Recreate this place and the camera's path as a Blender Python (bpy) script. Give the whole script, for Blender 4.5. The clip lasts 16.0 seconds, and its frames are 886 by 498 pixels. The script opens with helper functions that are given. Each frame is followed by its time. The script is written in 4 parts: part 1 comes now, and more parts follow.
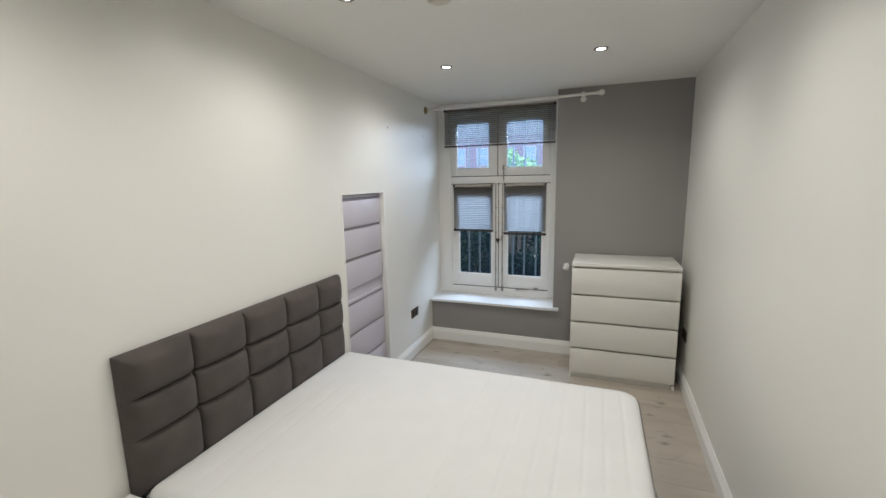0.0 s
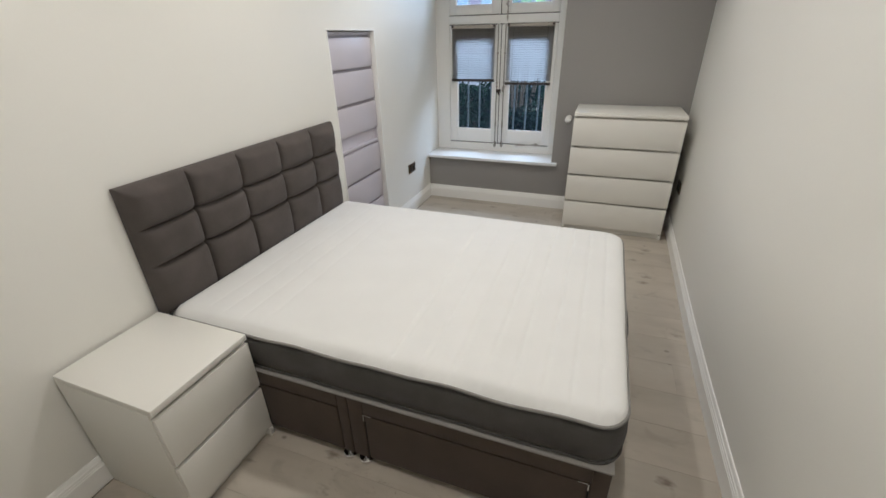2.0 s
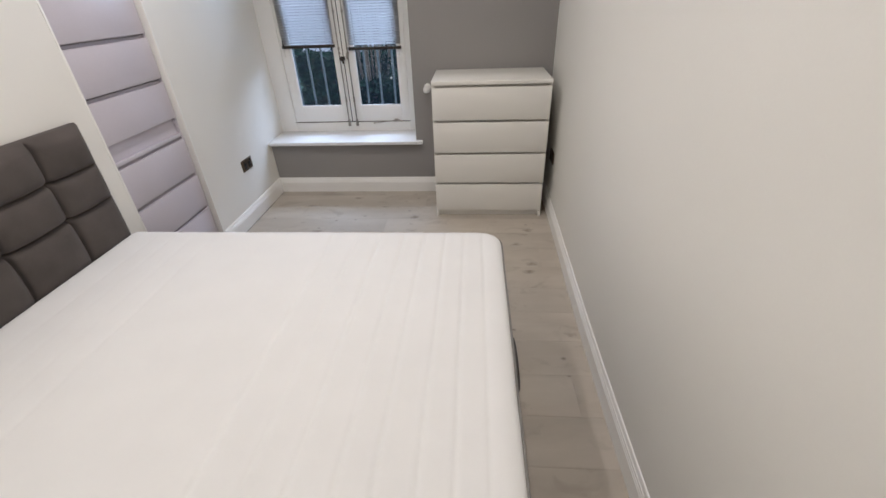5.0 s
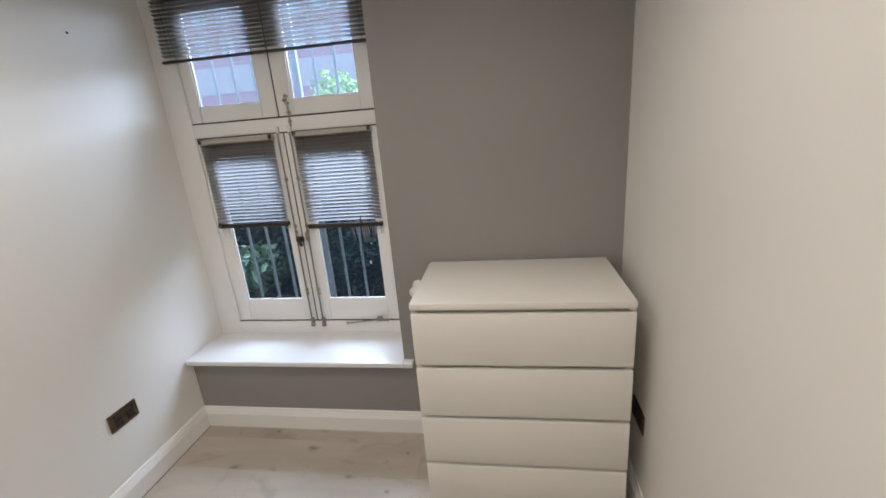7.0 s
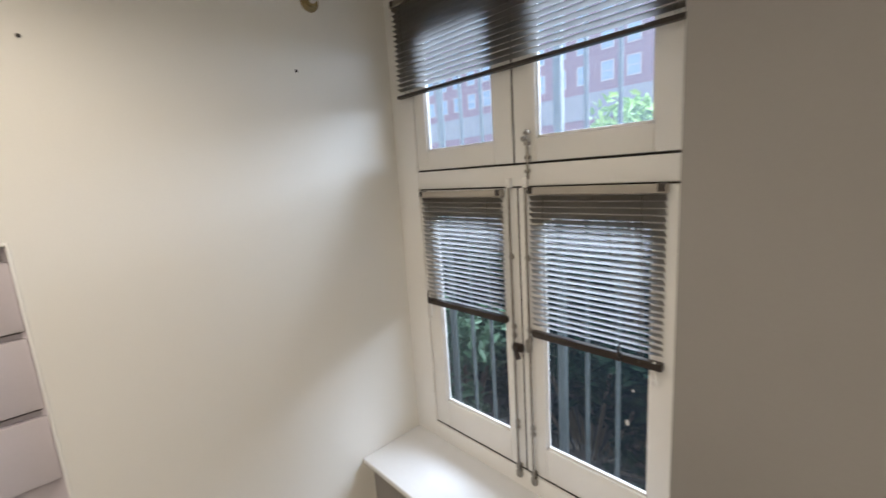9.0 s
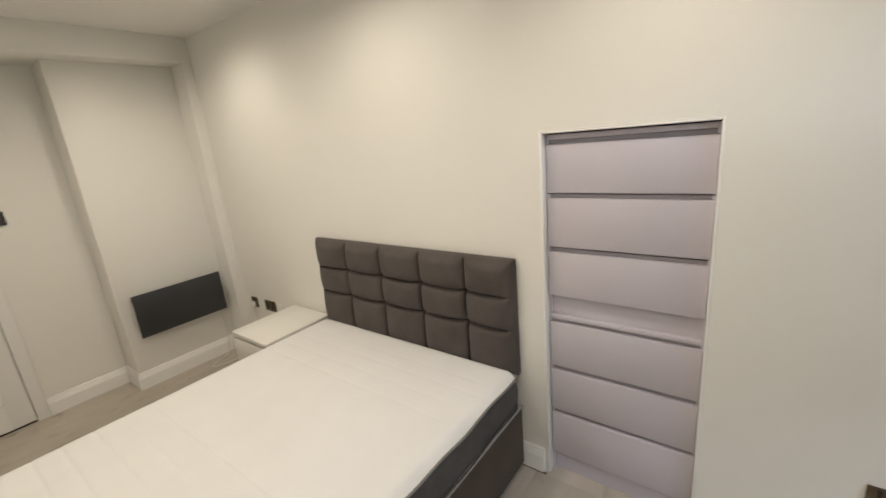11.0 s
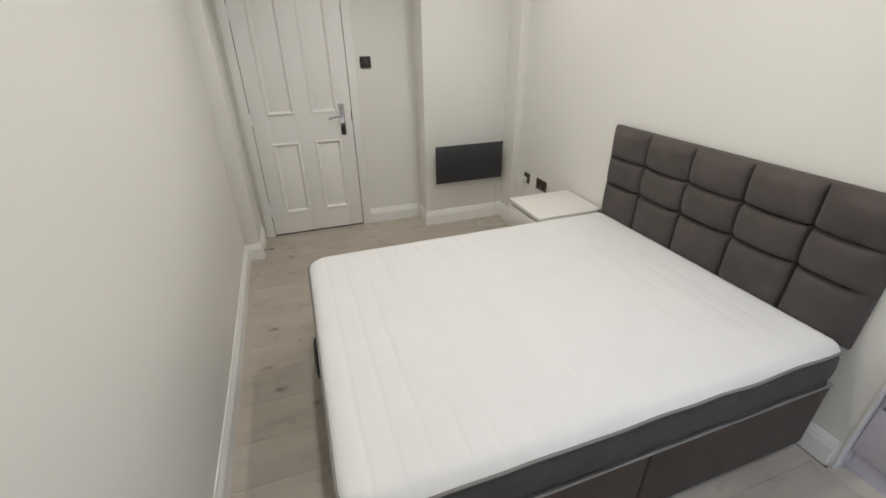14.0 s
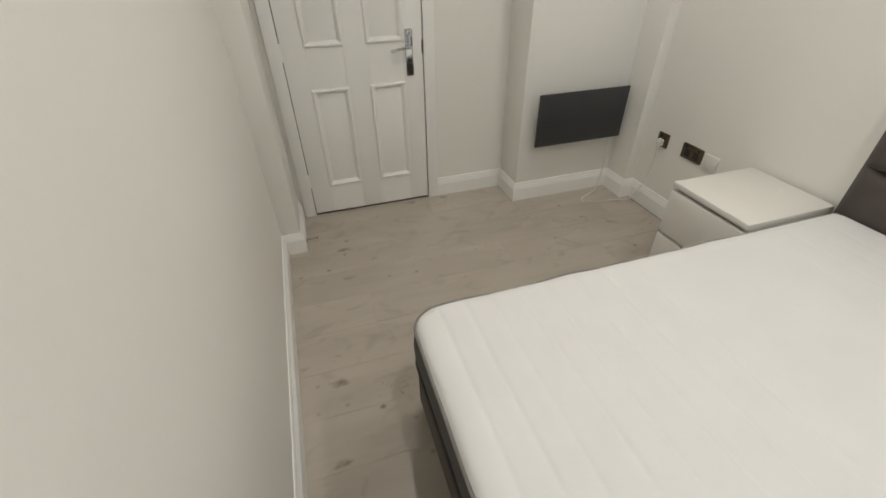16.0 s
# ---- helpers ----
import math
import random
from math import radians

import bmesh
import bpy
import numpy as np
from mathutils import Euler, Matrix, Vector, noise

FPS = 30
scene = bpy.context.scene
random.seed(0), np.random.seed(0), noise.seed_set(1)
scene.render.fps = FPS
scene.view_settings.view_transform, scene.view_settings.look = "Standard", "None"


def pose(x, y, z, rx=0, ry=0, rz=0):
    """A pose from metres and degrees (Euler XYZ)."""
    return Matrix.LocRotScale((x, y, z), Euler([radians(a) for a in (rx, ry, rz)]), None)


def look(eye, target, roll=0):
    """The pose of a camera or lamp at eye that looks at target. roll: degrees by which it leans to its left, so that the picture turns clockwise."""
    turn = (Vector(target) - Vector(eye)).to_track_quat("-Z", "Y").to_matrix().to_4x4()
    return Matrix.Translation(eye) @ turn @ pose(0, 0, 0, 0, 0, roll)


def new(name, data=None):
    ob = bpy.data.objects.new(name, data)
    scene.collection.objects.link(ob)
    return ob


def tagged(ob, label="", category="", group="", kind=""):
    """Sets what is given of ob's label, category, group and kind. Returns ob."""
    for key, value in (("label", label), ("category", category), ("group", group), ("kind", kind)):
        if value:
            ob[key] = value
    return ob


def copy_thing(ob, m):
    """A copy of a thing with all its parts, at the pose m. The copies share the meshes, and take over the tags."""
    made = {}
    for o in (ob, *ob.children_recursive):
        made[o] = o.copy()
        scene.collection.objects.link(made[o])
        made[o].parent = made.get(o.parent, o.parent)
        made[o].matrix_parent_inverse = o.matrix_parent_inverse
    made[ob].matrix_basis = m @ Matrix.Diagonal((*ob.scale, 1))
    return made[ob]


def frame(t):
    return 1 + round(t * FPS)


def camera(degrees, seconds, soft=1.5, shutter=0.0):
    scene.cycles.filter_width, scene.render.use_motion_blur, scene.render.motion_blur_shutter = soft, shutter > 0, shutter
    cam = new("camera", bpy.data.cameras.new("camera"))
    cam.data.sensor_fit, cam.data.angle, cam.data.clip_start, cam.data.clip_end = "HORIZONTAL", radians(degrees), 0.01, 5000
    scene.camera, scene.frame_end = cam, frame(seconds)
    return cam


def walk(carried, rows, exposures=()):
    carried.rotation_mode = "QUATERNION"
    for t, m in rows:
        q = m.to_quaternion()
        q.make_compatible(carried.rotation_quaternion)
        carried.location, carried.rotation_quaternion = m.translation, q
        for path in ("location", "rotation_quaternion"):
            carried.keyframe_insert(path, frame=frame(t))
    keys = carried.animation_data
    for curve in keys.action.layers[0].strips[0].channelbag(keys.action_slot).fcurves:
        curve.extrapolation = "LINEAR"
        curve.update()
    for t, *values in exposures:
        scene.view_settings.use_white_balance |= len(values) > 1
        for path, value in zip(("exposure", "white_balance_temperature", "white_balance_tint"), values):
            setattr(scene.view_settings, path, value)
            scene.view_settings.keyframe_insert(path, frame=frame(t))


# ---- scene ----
cam = camera(93.8, 16.0, shutter=0.2)
PATH = [
    (0, (1.621, 0.695, 1.687), (0.934, 2.545, 1.362), -1.1),
    (0.5, (1.68, 0.639, 1.701), (1.048, 2.517, 1.428), -0.8),
    (1, (1.683, 0.634, 1.639), (1.055, 2.478, 1.187), -0.9),
    (1.5, (1.681, 0.652, 1.603), (1.045, 2.414, 0.902), -1.1),
    (2, (1.662, 0.661, 1.558), (1.03, 2.323, 0.644), -1.3),
    (2.5, (1.64, 0.67, 1.514), (1.037, 2.235, 0.424), -1.7),
    (3, (1.624, 0.675, 1.48), (1.081, 2.171, 0.27), -2.2),
    (3.5, (1.624, 0.693, 1.468), (1.162, 2.171, 0.201), -2.8),
    (4, (1.637, 0.786, 1.48), (1.293, 2.281, 0.196), -3.2),
    (4.5, (1.68, 1.017, 1.508), (1.494, 2.603, 0.304), -2.3),
    (4.7, (1.702, 1.118, 1.512), (1.561, 2.753, 0.368), -2.4),
    (6.8, (1.835, 2.671, 1.6), (1.588, 4.546, 0.949), -3.9),
    (7, (1.823, 2.828, 1.632), (1.512, 4.716, 1.049), -4.7),
    (7.5, (1.795, 3.169, 1.663), (1.258, 5.047, 1.231), -4.3),
    (8, (1.772, 3.477, 1.7), (0.975, 5.275, 1.336), -3.0),
    (8.5, (1.681, 3.699, 1.694), (0.643, 5.375, 1.357), -2.5),
    (9, (1.533, 3.792, 1.709), (0.097, 5.138, 1.354), -3.9),
    (9.5, (1.424, 3.834, 1.7), (-0.434, 4.469, 1.32), -4.4),
    (10, (1.432, 3.881, 1.675), (-0.517, 3.712, 1.258), -5.0),
    (10.2, (1.456, 3.878, 1.666), (-0.445, 3.438, 1.226), -5.4),
    (12.3, (1.734, 3.636, 1.592), (0.805, 1.973, 0.983), -3.0),
    (12.5, (1.755, 3.629, 1.593), (0.89, 1.936, 0.972), -2.8),
    (13, (1.774, 3.622, 1.593), (1.023, 1.889, 0.936), -2.3),
    (13.5, (1.789, 3.624, 1.592), (1.113, 1.899, 0.84), -1.5),
    (14, (1.813, 3.61, 1.567), (1.236, 1.931, 0.647), -0.8),
    (14.5, (1.86, 3.513, 1.495), (1.4, 1.912, 0.388), -0.6),
    (15, (1.91, 3.319, 1.474), (1.563, 1.822, 0.195), -0.9),
    (15.5, (1.969, 2.934, 1.476), (1.635, 1.461, 0.165), -1.1),
    (16, (2.033, 2.516, 1.454), (1.555, 0.979, 0.267), -0.9),
]
walk(cam, [(t, look(eye, target, roll)) for t, eye, target, roll in PATH], [(0, 1.76, 5300, 10), (1.2, 1.74, 5330, 10), (2.5, 1.87, 5360, 12), (3.5, 1.94, 5420, 15), (4.7, 1.85, 5380, 16), (7, 1.86, 5660, 15), (8, 2.03, 5920, 13), (8.5, 2.05, 6000, 13), (9, 1.85, 6080, 14), (9.5, 1.66, 6080, 13), (10.2, 1.76, 6120, 12), (12.3, 1.80, 5540, 11), (14.5, 1.83, 5300, 11), (16, 1.75, 5420, 10)])

# ---- plan, metres: x across from the headboard wall, y from the door wall to the window wall ----
W, L, H = 2.33, 4.69, 2.47
SILL, REVEAL, WIN_Y = 0.46, 1.262, 4.99
BREAST_X, BREAST_Y = 0.80, 0.238
BEAM_Y, BEAM_Z = 0.43, 2.30
PILLAR_W, PILLAR_E, PILLAR_E_Y = 0.068, 2.225, 0.385
NICHE = (3.10, 3.708, 1.611)
DOOR = (1.355, 2.126, 1.985)
SPOTS = [(0.58, 1.12), (1.61, 1.12), (0.58, 2.36), (1.61, 2.36), (0.60, 3.58), (1.61, 3.58)]

# ---- world and light ----
world = bpy.data.worlds.new("sky")
scene.world = world
world.use_nodes = True
sky = world.node_tree.nodes.new("ShaderNodeTexSky")
sky.sky_type, sky.sun_disc = "NISHITA", False
sky.sun_elevation, sky.sun_rotation = radians(38), radians(150)
sky.dust_density = 4.0
back = world.node_tree.nodes["Background"]
back.inputs["Strength"].default_value = 0.085
world.node_tree.links.new(sky.outputs[0], back.inputs["Color"])

sun = new("sun", bpy.data.lights.new("sun", "SUN"))
sun.data.energy, sun.data.angle, sun.data.color = 0.35, radians(60), (1, 0.98, 0.95)
sun.matrix_world = look((0, 0, 30), (0.35, 0.55, 29))

# the sky over the window head, as it falls in through the opening
skylight = new("window_skylight", bpy.data.lights.new("window_skylight", "AREA"))
skylight.data.shape, skylight.data.size, skylight.data.size_y = "RECTANGLE", 3.0, 1.2
skylight.data.energy, skylight.data.color = 70, (0.80, 0.91, 1)
skylight.matrix_world = look((0.75, 6.9, 3.5), (0.75, 3.2, 0.4))
# the open sky along the street, low and to the side
side_sky = new("street_skylight", bpy.data.lights.new("street_skylight", "AREA"))
side_sky.data.shape, side_sky.data.size, side_sky.data.size_y = "RECTANGLE", 5.0, 0.75
side_sky.data.energy, side_sky.data.color = 72, (0.82, 0.92, 1)
side_sky.matrix_world = look((3.0, 7.7, 2.76), (0.3, 4.6, 1.8))

for sx, sy in SPOTS:
    lamp = new("downlight_beam", bpy.data.lights.new("downlight_beam", "SPOT"))
    lamp.location = (sx, sy, H - 0.025)
    lamp.data.energy, lamp.data.color = 6.5, (1, 0.84, 0.62)
    lamp.data.spot_size, lamp.data.spot_blend, lamp.data.shadow_soft_size = radians(164), 0.85, 0.028


# ---- materials ----
def mat(name, color, rough=0.5, metal=0.0, vary=0.06, scale=3.0, bump=0.0, bump_scale=200.0, stretch=(1, 1, 1), spec=0.5, sheen=0.0, coat=0.0):
    """A surface with broad blotches, fine grain and fine relief."""
    m = bpy.data.materials.new(name)
    m.use_nodes = True
    nt, p = m.node_tree, m.node_tree.nodes["Principled BSDF"]
    coord, mp = nt.nodes.new("ShaderNodeTexCoord"), nt.nodes.new("ShaderNodeMapping")
    mp.inputs["Scale"].default_value = stretch
    nt.links.new(coord.outputs["Object"], mp.inputs["Vector"])
    def tex(sc, detail):
        n = nt.nodes.new("ShaderNodeTexNoise")
        n.inputs["Scale"].default_value, n.inputs["Detail"].default_value = sc, detail
        nt.links.new(mp.outputs[0], n.inputs["Vector"])
        return n
    broad, fine = tex(scale, 4), tex(bump_scale, 3)
    blend = nt.nodes.new("ShaderNodeMix")
    blend.data_type = "FLOAT"
    blend.inputs[0].default_value = 0.35
    nt.links.new(broad.outputs["Fac"], blend.inputs[2])
    nt.links.new(fine.outputs["Fac"], blend.inputs[3])
    ramp = nt.nodes.new("ShaderNodeValToRGB")
    lo, hi = [max(0, c * (1 - vary)) for c in color], [min(1, c * (1 + vary)) for c in color]
    ramp.color_ramp.elements[0].position, ramp.color_ramp.elements[1].position = 0.3, 0.7
    ramp.color_ramp.elements[0].color, ramp.color_ramp.elements[1].color = (*lo, 1), (*hi, 1)
    nt.links.new(blend.outputs[0], ramp.inputs[0])
    nt.links.new(ramp.outputs[0], p.inputs["Base Color"])
    rr = nt.nodes.new("ShaderNodeMapRange")
    rr.inputs["To Min"].default_value, rr.inputs["To Max"].default_value = max(0.02, rough - 0.08), min(1, rough + 0.08)
    nt.links.new(broad.outputs["Fac"], rr.inputs["Value"])
    nt.links.new(rr.outputs[0], p.inputs["Roughness"])
    p.inputs["Metallic"].default_value, p.inputs["Specular IOR Level"].default_value = metal, spec
    p.inputs["Sheen Weight"].default_value, p.inputs["Coat Weight"].default_value = sheen, coat
    if bump:
        b = nt.nodes.new("ShaderNodeBump")
        b.inputs["Strength"].default_value, b.inputs["Distance"].default_value = bump, 0.002
        nt.links.new(fine.outputs["Fac"], b.inputs["Height"])
        nt.links.new(b.outputs[0], p.inputs["Normal"])
    return m


WALL = mat("white_emulsion", (0.80, 0.788, 0.745), 0.40, vary=0.015, scale=1.3, bump=0.08, bump_scale=160)
CEIL = mat("ceiling_paint", (0.80, 0.79, 0.755), 0.7, vary=0.015, scale=1.5, bump=0.1, bump_scale=160)
GREY = mat("grey_emulsion", (0.275, 0.264, 0.256), 0.5, vary=0.03, scale=1.5, bump=0.12, bump_scale=160)
GLOSS = mat("white_gloss_paint", (0.845, 0.838, 0.815), 0.34, vary=0.012, scale=4, bump=0.015, bump_scale=60)
SILLP = mat("sill_gloss_paint", (0.79, 0.80, 0.81), 0.2, vary=0.02, scale=5, bump=0.05, bump_scale=40)
MELA = mat("white_melamine", (0.76, 0.745, 0.70), 0.38, vary=0.015, scale=3, bump=0.03, bump_scale=300)
# darker copy of the lilac: the shade in the finger grooves, put into the colour
LILAC_SHADE = mat("lilac_groove_shade", (0.33, 0.31, 0.34), 0.6, vary=0.05)
# white melamine toned down, so the finger gaps carry painted shade
MELA_SHADE = mat("melamine_gap_shade", (0.60, 0.57, 0.52), 0.6, vary=0.04)
LILAC = mat("lilac_paint", (0.57, 0.54, 0.60), 0.42, vary=0.03, scale=4, bump=0.08, bump_scale=120)
FABRIC = mat("charcoal_velvet", (0.088, 0.076, 0.071), 0.88, vary=0.2, scale=9, bump=0.35, bump_scale=700, spec=0.15, sheen=0.1)
DIVAN = mat("brown_grey_velour", (0.066, 0.050, 0.040), 0.82, vary=0.25, scale=6, bump=0.3, bump_scale=600, spec=0.2, sheen=0.08)
BORDER = mat("dark_knit_border", (0.080, 0.076, 0.073), 0.88, vary=0.2, scale=12, bump=0.5, bump_scale=500, spec=0.15, sheen=0.08)
KNIT = mat("white_knit_ticking", (0.76, 0.758, 0.75), 0.85, vary=0.025, scale=6, bump=0.45, bump_scale=420, spec=0.15, sheen=0.15)
TAPE = mat("grey_edge_tape", (0.30, 0.285, 0.265), 0.8, vary=0.1, scale=20, bump=0.3, bump_scale=400)
PIPING = mat("grey_piping", (0.215, 0.205, 0.195), 0.75, vary=0.1, scale=30, bump=0.3, bump_scale=500)
CHROME = mat("polished_chrome", (0.75, 0.75, 0.76), 0.12, 1.0, vary=0.04, scale=30)
STEEL = mat("dull_zinc", (0.34, 0.32, 0.29), 0.38, 1.0, vary=0.25, scale=50, bump=0.2, bump_scale=200)
TRIM = mat("dull_bronze_trim", (0.24, 0.21, 0.17), 0.4, 0.8, vary=0.1, scale=30)
BRASS = mat("aged_brass", (0.32, 0.25, 0.13), 0.4, 1.0, vary=0.25, scale=60)
BLACK = mat("black_plastic", (0.018, 0.017, 0.017), 0.35, vary=0.2, scale=20)
NICKEL = mat("black_nickel_plate", (0.15, 0.115, 0.08), 0.3, 0.9, vary=0.2, scale=30)
HEAT = mat("dark_glass_panel", (0.036, 0.037, 0.040), 0.42, vary=0.12, scale=6, bump=0.05, bump_scale=200)
WPLAST = mat("white_plastic", (0.74, 0.73, 0.70), 0.35, vary=0.03, scale=20)
AGED = mat("aged_cream_plastic", (0.62, 0.59, 0.50), 0.45, vary=0.06, scale=18)
SLAT = mat("taupe_aluminium_rail", (0.13, 0.115, 0.095), 0.4, vary=0.1, scale=8, bump=0.05)
HEADR = mat("pale_taupe_headrail", (0.42, 0.385, 0.335), 0.4, vary=0.06, scale=12)
RAILM = mat("dark_brown_rail", (0.030, 0.022, 0.018), 0.4, vary=0.2, scale=20)
DARKGAP = mat("dark_gap", (0.015, 0.013, 0.012), 0.8, vary=0.1)
BAR = mat("painted_iron_bar", (0.11, 0.125, 0.125), 0.5, vary=0.15, scale=12, bump=0.2)
STONE = mat("paving_stone", (0.24, 0.25, 0.26), 0.8, vary=0.15, scale=2.5, bump=0.4, bump_scale=40)
RENDER_G = mat("grey_render", (0.22, 0.23, 0.24), 0.8, vary=0.12, scale=3, bump=0.3, bump_scale=60)
PALE_R = mat("pale_grey_render", (0.17, 0.195, 0.235), 0.8, vary=0.12, scale=0.6, bump=0.3, bump_scale=20)
DARKSTONE = mat("dark_old_stone", (0.06, 0.06, 0.058), 0.85, vary=0.3, scale=4, bump=0.5, bump_scale=40)
SOIL = mat("dark_soil", (0.030, 0.026, 0.020), 0.95, vary=0.4, scale=14, bump=0.8, bump_scale=60)
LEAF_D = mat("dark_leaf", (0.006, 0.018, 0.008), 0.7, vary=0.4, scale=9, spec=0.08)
LEAF_L = mat("light_leaf", (0.19, 0.34, 0.05), 0.5, vary=0.35, scale=9)
BARK = mat("bark", (0.12, 0.09, 0.06), 0.9, vary=0.3, scale=20, bump=0.5)
FARGLASS = mat("far_window_glass", (0.17, 0.26, 0.38), 0.15, vary=0.2, scale=0.6)
FRAMEW = mat("far_window_frame", (0.30, 0.29, 0.32), 0.5)


def brick_mat():
    m = bpy.data.materials.new("red_brickwork")
    m.use_nodes = True
    nt, p = m.node_tree, m.node_tree.nodes["Principled BSDF"]
    coord, mp, br = (nt.nodes.new("ShaderNode" + k) for k in ("TexCoord", "Mapping", "TexBrick"))
    mp.inputs["Rotation"].default_value = (radians(90), 0, 0)
    nt.links.new(coord.outputs["Object"], mp.inputs[0])
    nt.links.new(mp.outputs[0], br.inputs[0])
    br.inputs["Color1"].default_value, br.inputs["Color2"].default_value = (0.155, 0.098, 0.128, 1), (0.132, 0.082, 0.112, 1)
    br.inputs["Mortar"].default_value = (0.16, 0.11, 0.13, 1)
    br.inputs["Scale"].default_value, br.inputs["Mortar Size"].default_value = 1.0, 0.006
    br.inputs["Brick Width"].default_value, br.inputs["Row Height"].default_value = 0.225, 0.075
    nt.links.new(br.outputs["Color"], p.inputs["Base Color"])
    p.inputs["Roughness"].default_value = 0.85
    return m


def plank_mat():
    """Whitewashed grey oak laminate, grain along x, with knots; each board differs."""
    m = bpy.data.materials.new("whitewashed_oak_laminate")
    m.use_nodes = True
    nt, p = m.node_tree, m.node_tree.nodes["Principled BSDF"]
    N = lambda k: nt.nodes.new("ShaderNode" + k)
    link = nt.links.new
    coord, info, off, add = N("TexCoord"), N("ObjectInfo"), N("Math"), N("VectorMath")
    off.operation = "MULTIPLY"
    off.inputs[1].default_value = 37.0
    link(info.outputs["Random"], off.inputs[0])
    link(coord.outputs["Object"], add.inputs[0])
    link(off.outputs[0], add.inputs[1])
    def noise_at(stretch, sc, detail, dist=0.0):
        mp, n = N("Mapping"), N("TexNoise")
        mp.inputs["Scale"].default_value = stretch
        link(add.outputs[0], mp.inputs[0])
        link(mp.outputs[0], n.inputs["Vector"])
        n.inputs["Scale"].default_value, n.inputs["Detail"].default_value, n.inputs["Distortion"].default_value = sc, detail, dist
        return n
    grain, blotch, fine = noise_at((1.0, 9, 1), 3.0, 6, 0.5), noise_at((1, 2.4, 1), 2.2, 4, 0.3), noise_at((2, 60, 1), 6, 3)
    ramp = N("ValToRGB")
    e = ramp.color_ramp.elements
    e[0].position, e[1].position = 0.28, 0.72
    e[0].color, e[1].color = (0.402, 0.358, 0.300, 1), (0.525, 0.480, 0.412, 1)
    mix = N("Mix")
    mix.data_type = "FLOAT"
    mix.inputs[0].default_value = 0.78
    link(grain.outputs["Fac"], mix.inputs[2])
    link(blotch.outputs["Fac"], mix.inputs[3])
    link(mix.outputs[0], ramp.inputs[0])
    # knots: sparse dark cores with a soft ring
    mp, vor = N("Mapping"), N("TexVoronoi")
    mp.inputs["Scale"].default_value = (3.6, 6.4, 1)
    link(add.outputs[0], mp.inputs[0])
    link(mp.outputs[0], vor.inputs["Vector"])
    vor.inputs["Scale"].default_value, vor.inputs["Randomness"].default_value = 1.0, 1.0
    wob = N("Math")
    wob.operation = "MULTIPLY_ADD"
    wob.inputs[1].default_value = 0.34
    rough_edge = noise_at((6, 14, 1), 4.0, 4)
    link(rough_edge.outputs["Fac"], wob.inputs[0])
    link(vor.outputs["Distance"], wob.inputs[2])
    kr = N("ValToRGB")
    k = kr.color_ramp.elements
    k[0].position, k[1].position = 0.19, 0.33
    k[0].color, k[1].color = (0.44, 0.40, 0.37, 1), (1, 1, 1, 1)
    link(wob.outputs[0], kr.inputs[0])
    mul = N("Mix")
    mul.data_type, mul.blend_type = "RGBA", "MULTIPLY"
    pick, pick_sep, pick_amt = N("Math"), N("SeparateColor"), N("Math")
    link(vor.outputs["Color"], pick_sep.inputs[0])
    pick.operation, pick_amt.operation = "GREATER_THAN", "MULTIPLY"
    pick.inputs[1].default_value, pick_amt.inputs[1].default_value = 0.34, 0.95
    link(pick_sep.outputs[1], pick.inputs[0])
    link(pick.outputs[0], pick_amt.inputs[0])
    link(pick_amt.outputs[0], mul.inputs[0])
    link(ramp.outputs[0], mul.inputs[6])
    link(kr.outputs[0], mul.inputs[7])
    mp2, vor2, pin, gate, cut = N("Mapping"), N("TexVoronoi"), N("ValToRGB"), N("Math"), N("Mix")
    mp2.inputs["Scale"].default_value = (8, 11, 1)
    link(add.outputs[0], mp2.inputs[0])
    link(mp2.outputs[0], vor2.inputs["Vector"])
    vor2.inputs["Scale"].default_value = 1.0
    pe = pin.color_ramp.elements
    pe[0].position, pe[1].position = 0.045, 0.13
    pe[0].color, pe[1].color = (1, 1, 1, 1), (0, 0, 0, 1)
    link(vor2.outputs["Distance"], pin.inputs[0])
    gate.operation = "GREATER_THAN"
    gate.inputs[1].default_value = 0.66
    sep = N("SeparateColor")
    link(vor2.outputs["Color"], sep.inputs[0])
    link(sep.outputs[0], gate.inputs[0])
    both = N("Math")
    both.operation = "MULTIPLY"
    link(pin.outputs[0], both.inputs[0])
    link(gate.outputs[0], both.inputs[1])
    soft = N("Math")
    soft.operation = "MULTIPLY"
    soft.inputs[1].default_value = 0.72
    link(both.outputs[0], soft.inputs[0])
    cut.data_type = "RGBA"
    link(soft.outputs[0], cut.inputs[0])
    link(mul.outputs[2], cut.inputs[6])
    cut.inputs[7].default_value = (0.16, 0.135, 0.11, 1)
    # faint grey smudges along the grain
    smudge, sr, sm = noise_at((1.8, 2.8, 1), 3.4, 9, 0.8), N("ValToRGB"), N("Mix")
    se = sr.color_ramp.elements
    se[0].position, se[1].position = 0.30, 0.43
    se[0].color, se[1].color = (0.84, 0.83, 0.82, 1), (1, 1, 1, 1)
    link(smudge.outputs["Fac"], sr.inputs[0])
    sm.data_type, sm.blend_type = "RGBA", "MULTIPLY"
    sm.inputs[0].default_value = 1.0
    link(cut.outputs[2], sm.inputs[6])
    link(sr.outputs[0], sm.inputs[7])
    # clusters of small dark worm marks and checks in the grain
    mark, where, both2, msub, mk = noise_at((4.5, 7.5, 1), 7.0, 5, 1.2), noise_at((1.1, 2.0, 1), 2.3, 3), N("Math"), N("MapRange"), N("Mix")
    wr = N("MapRange")
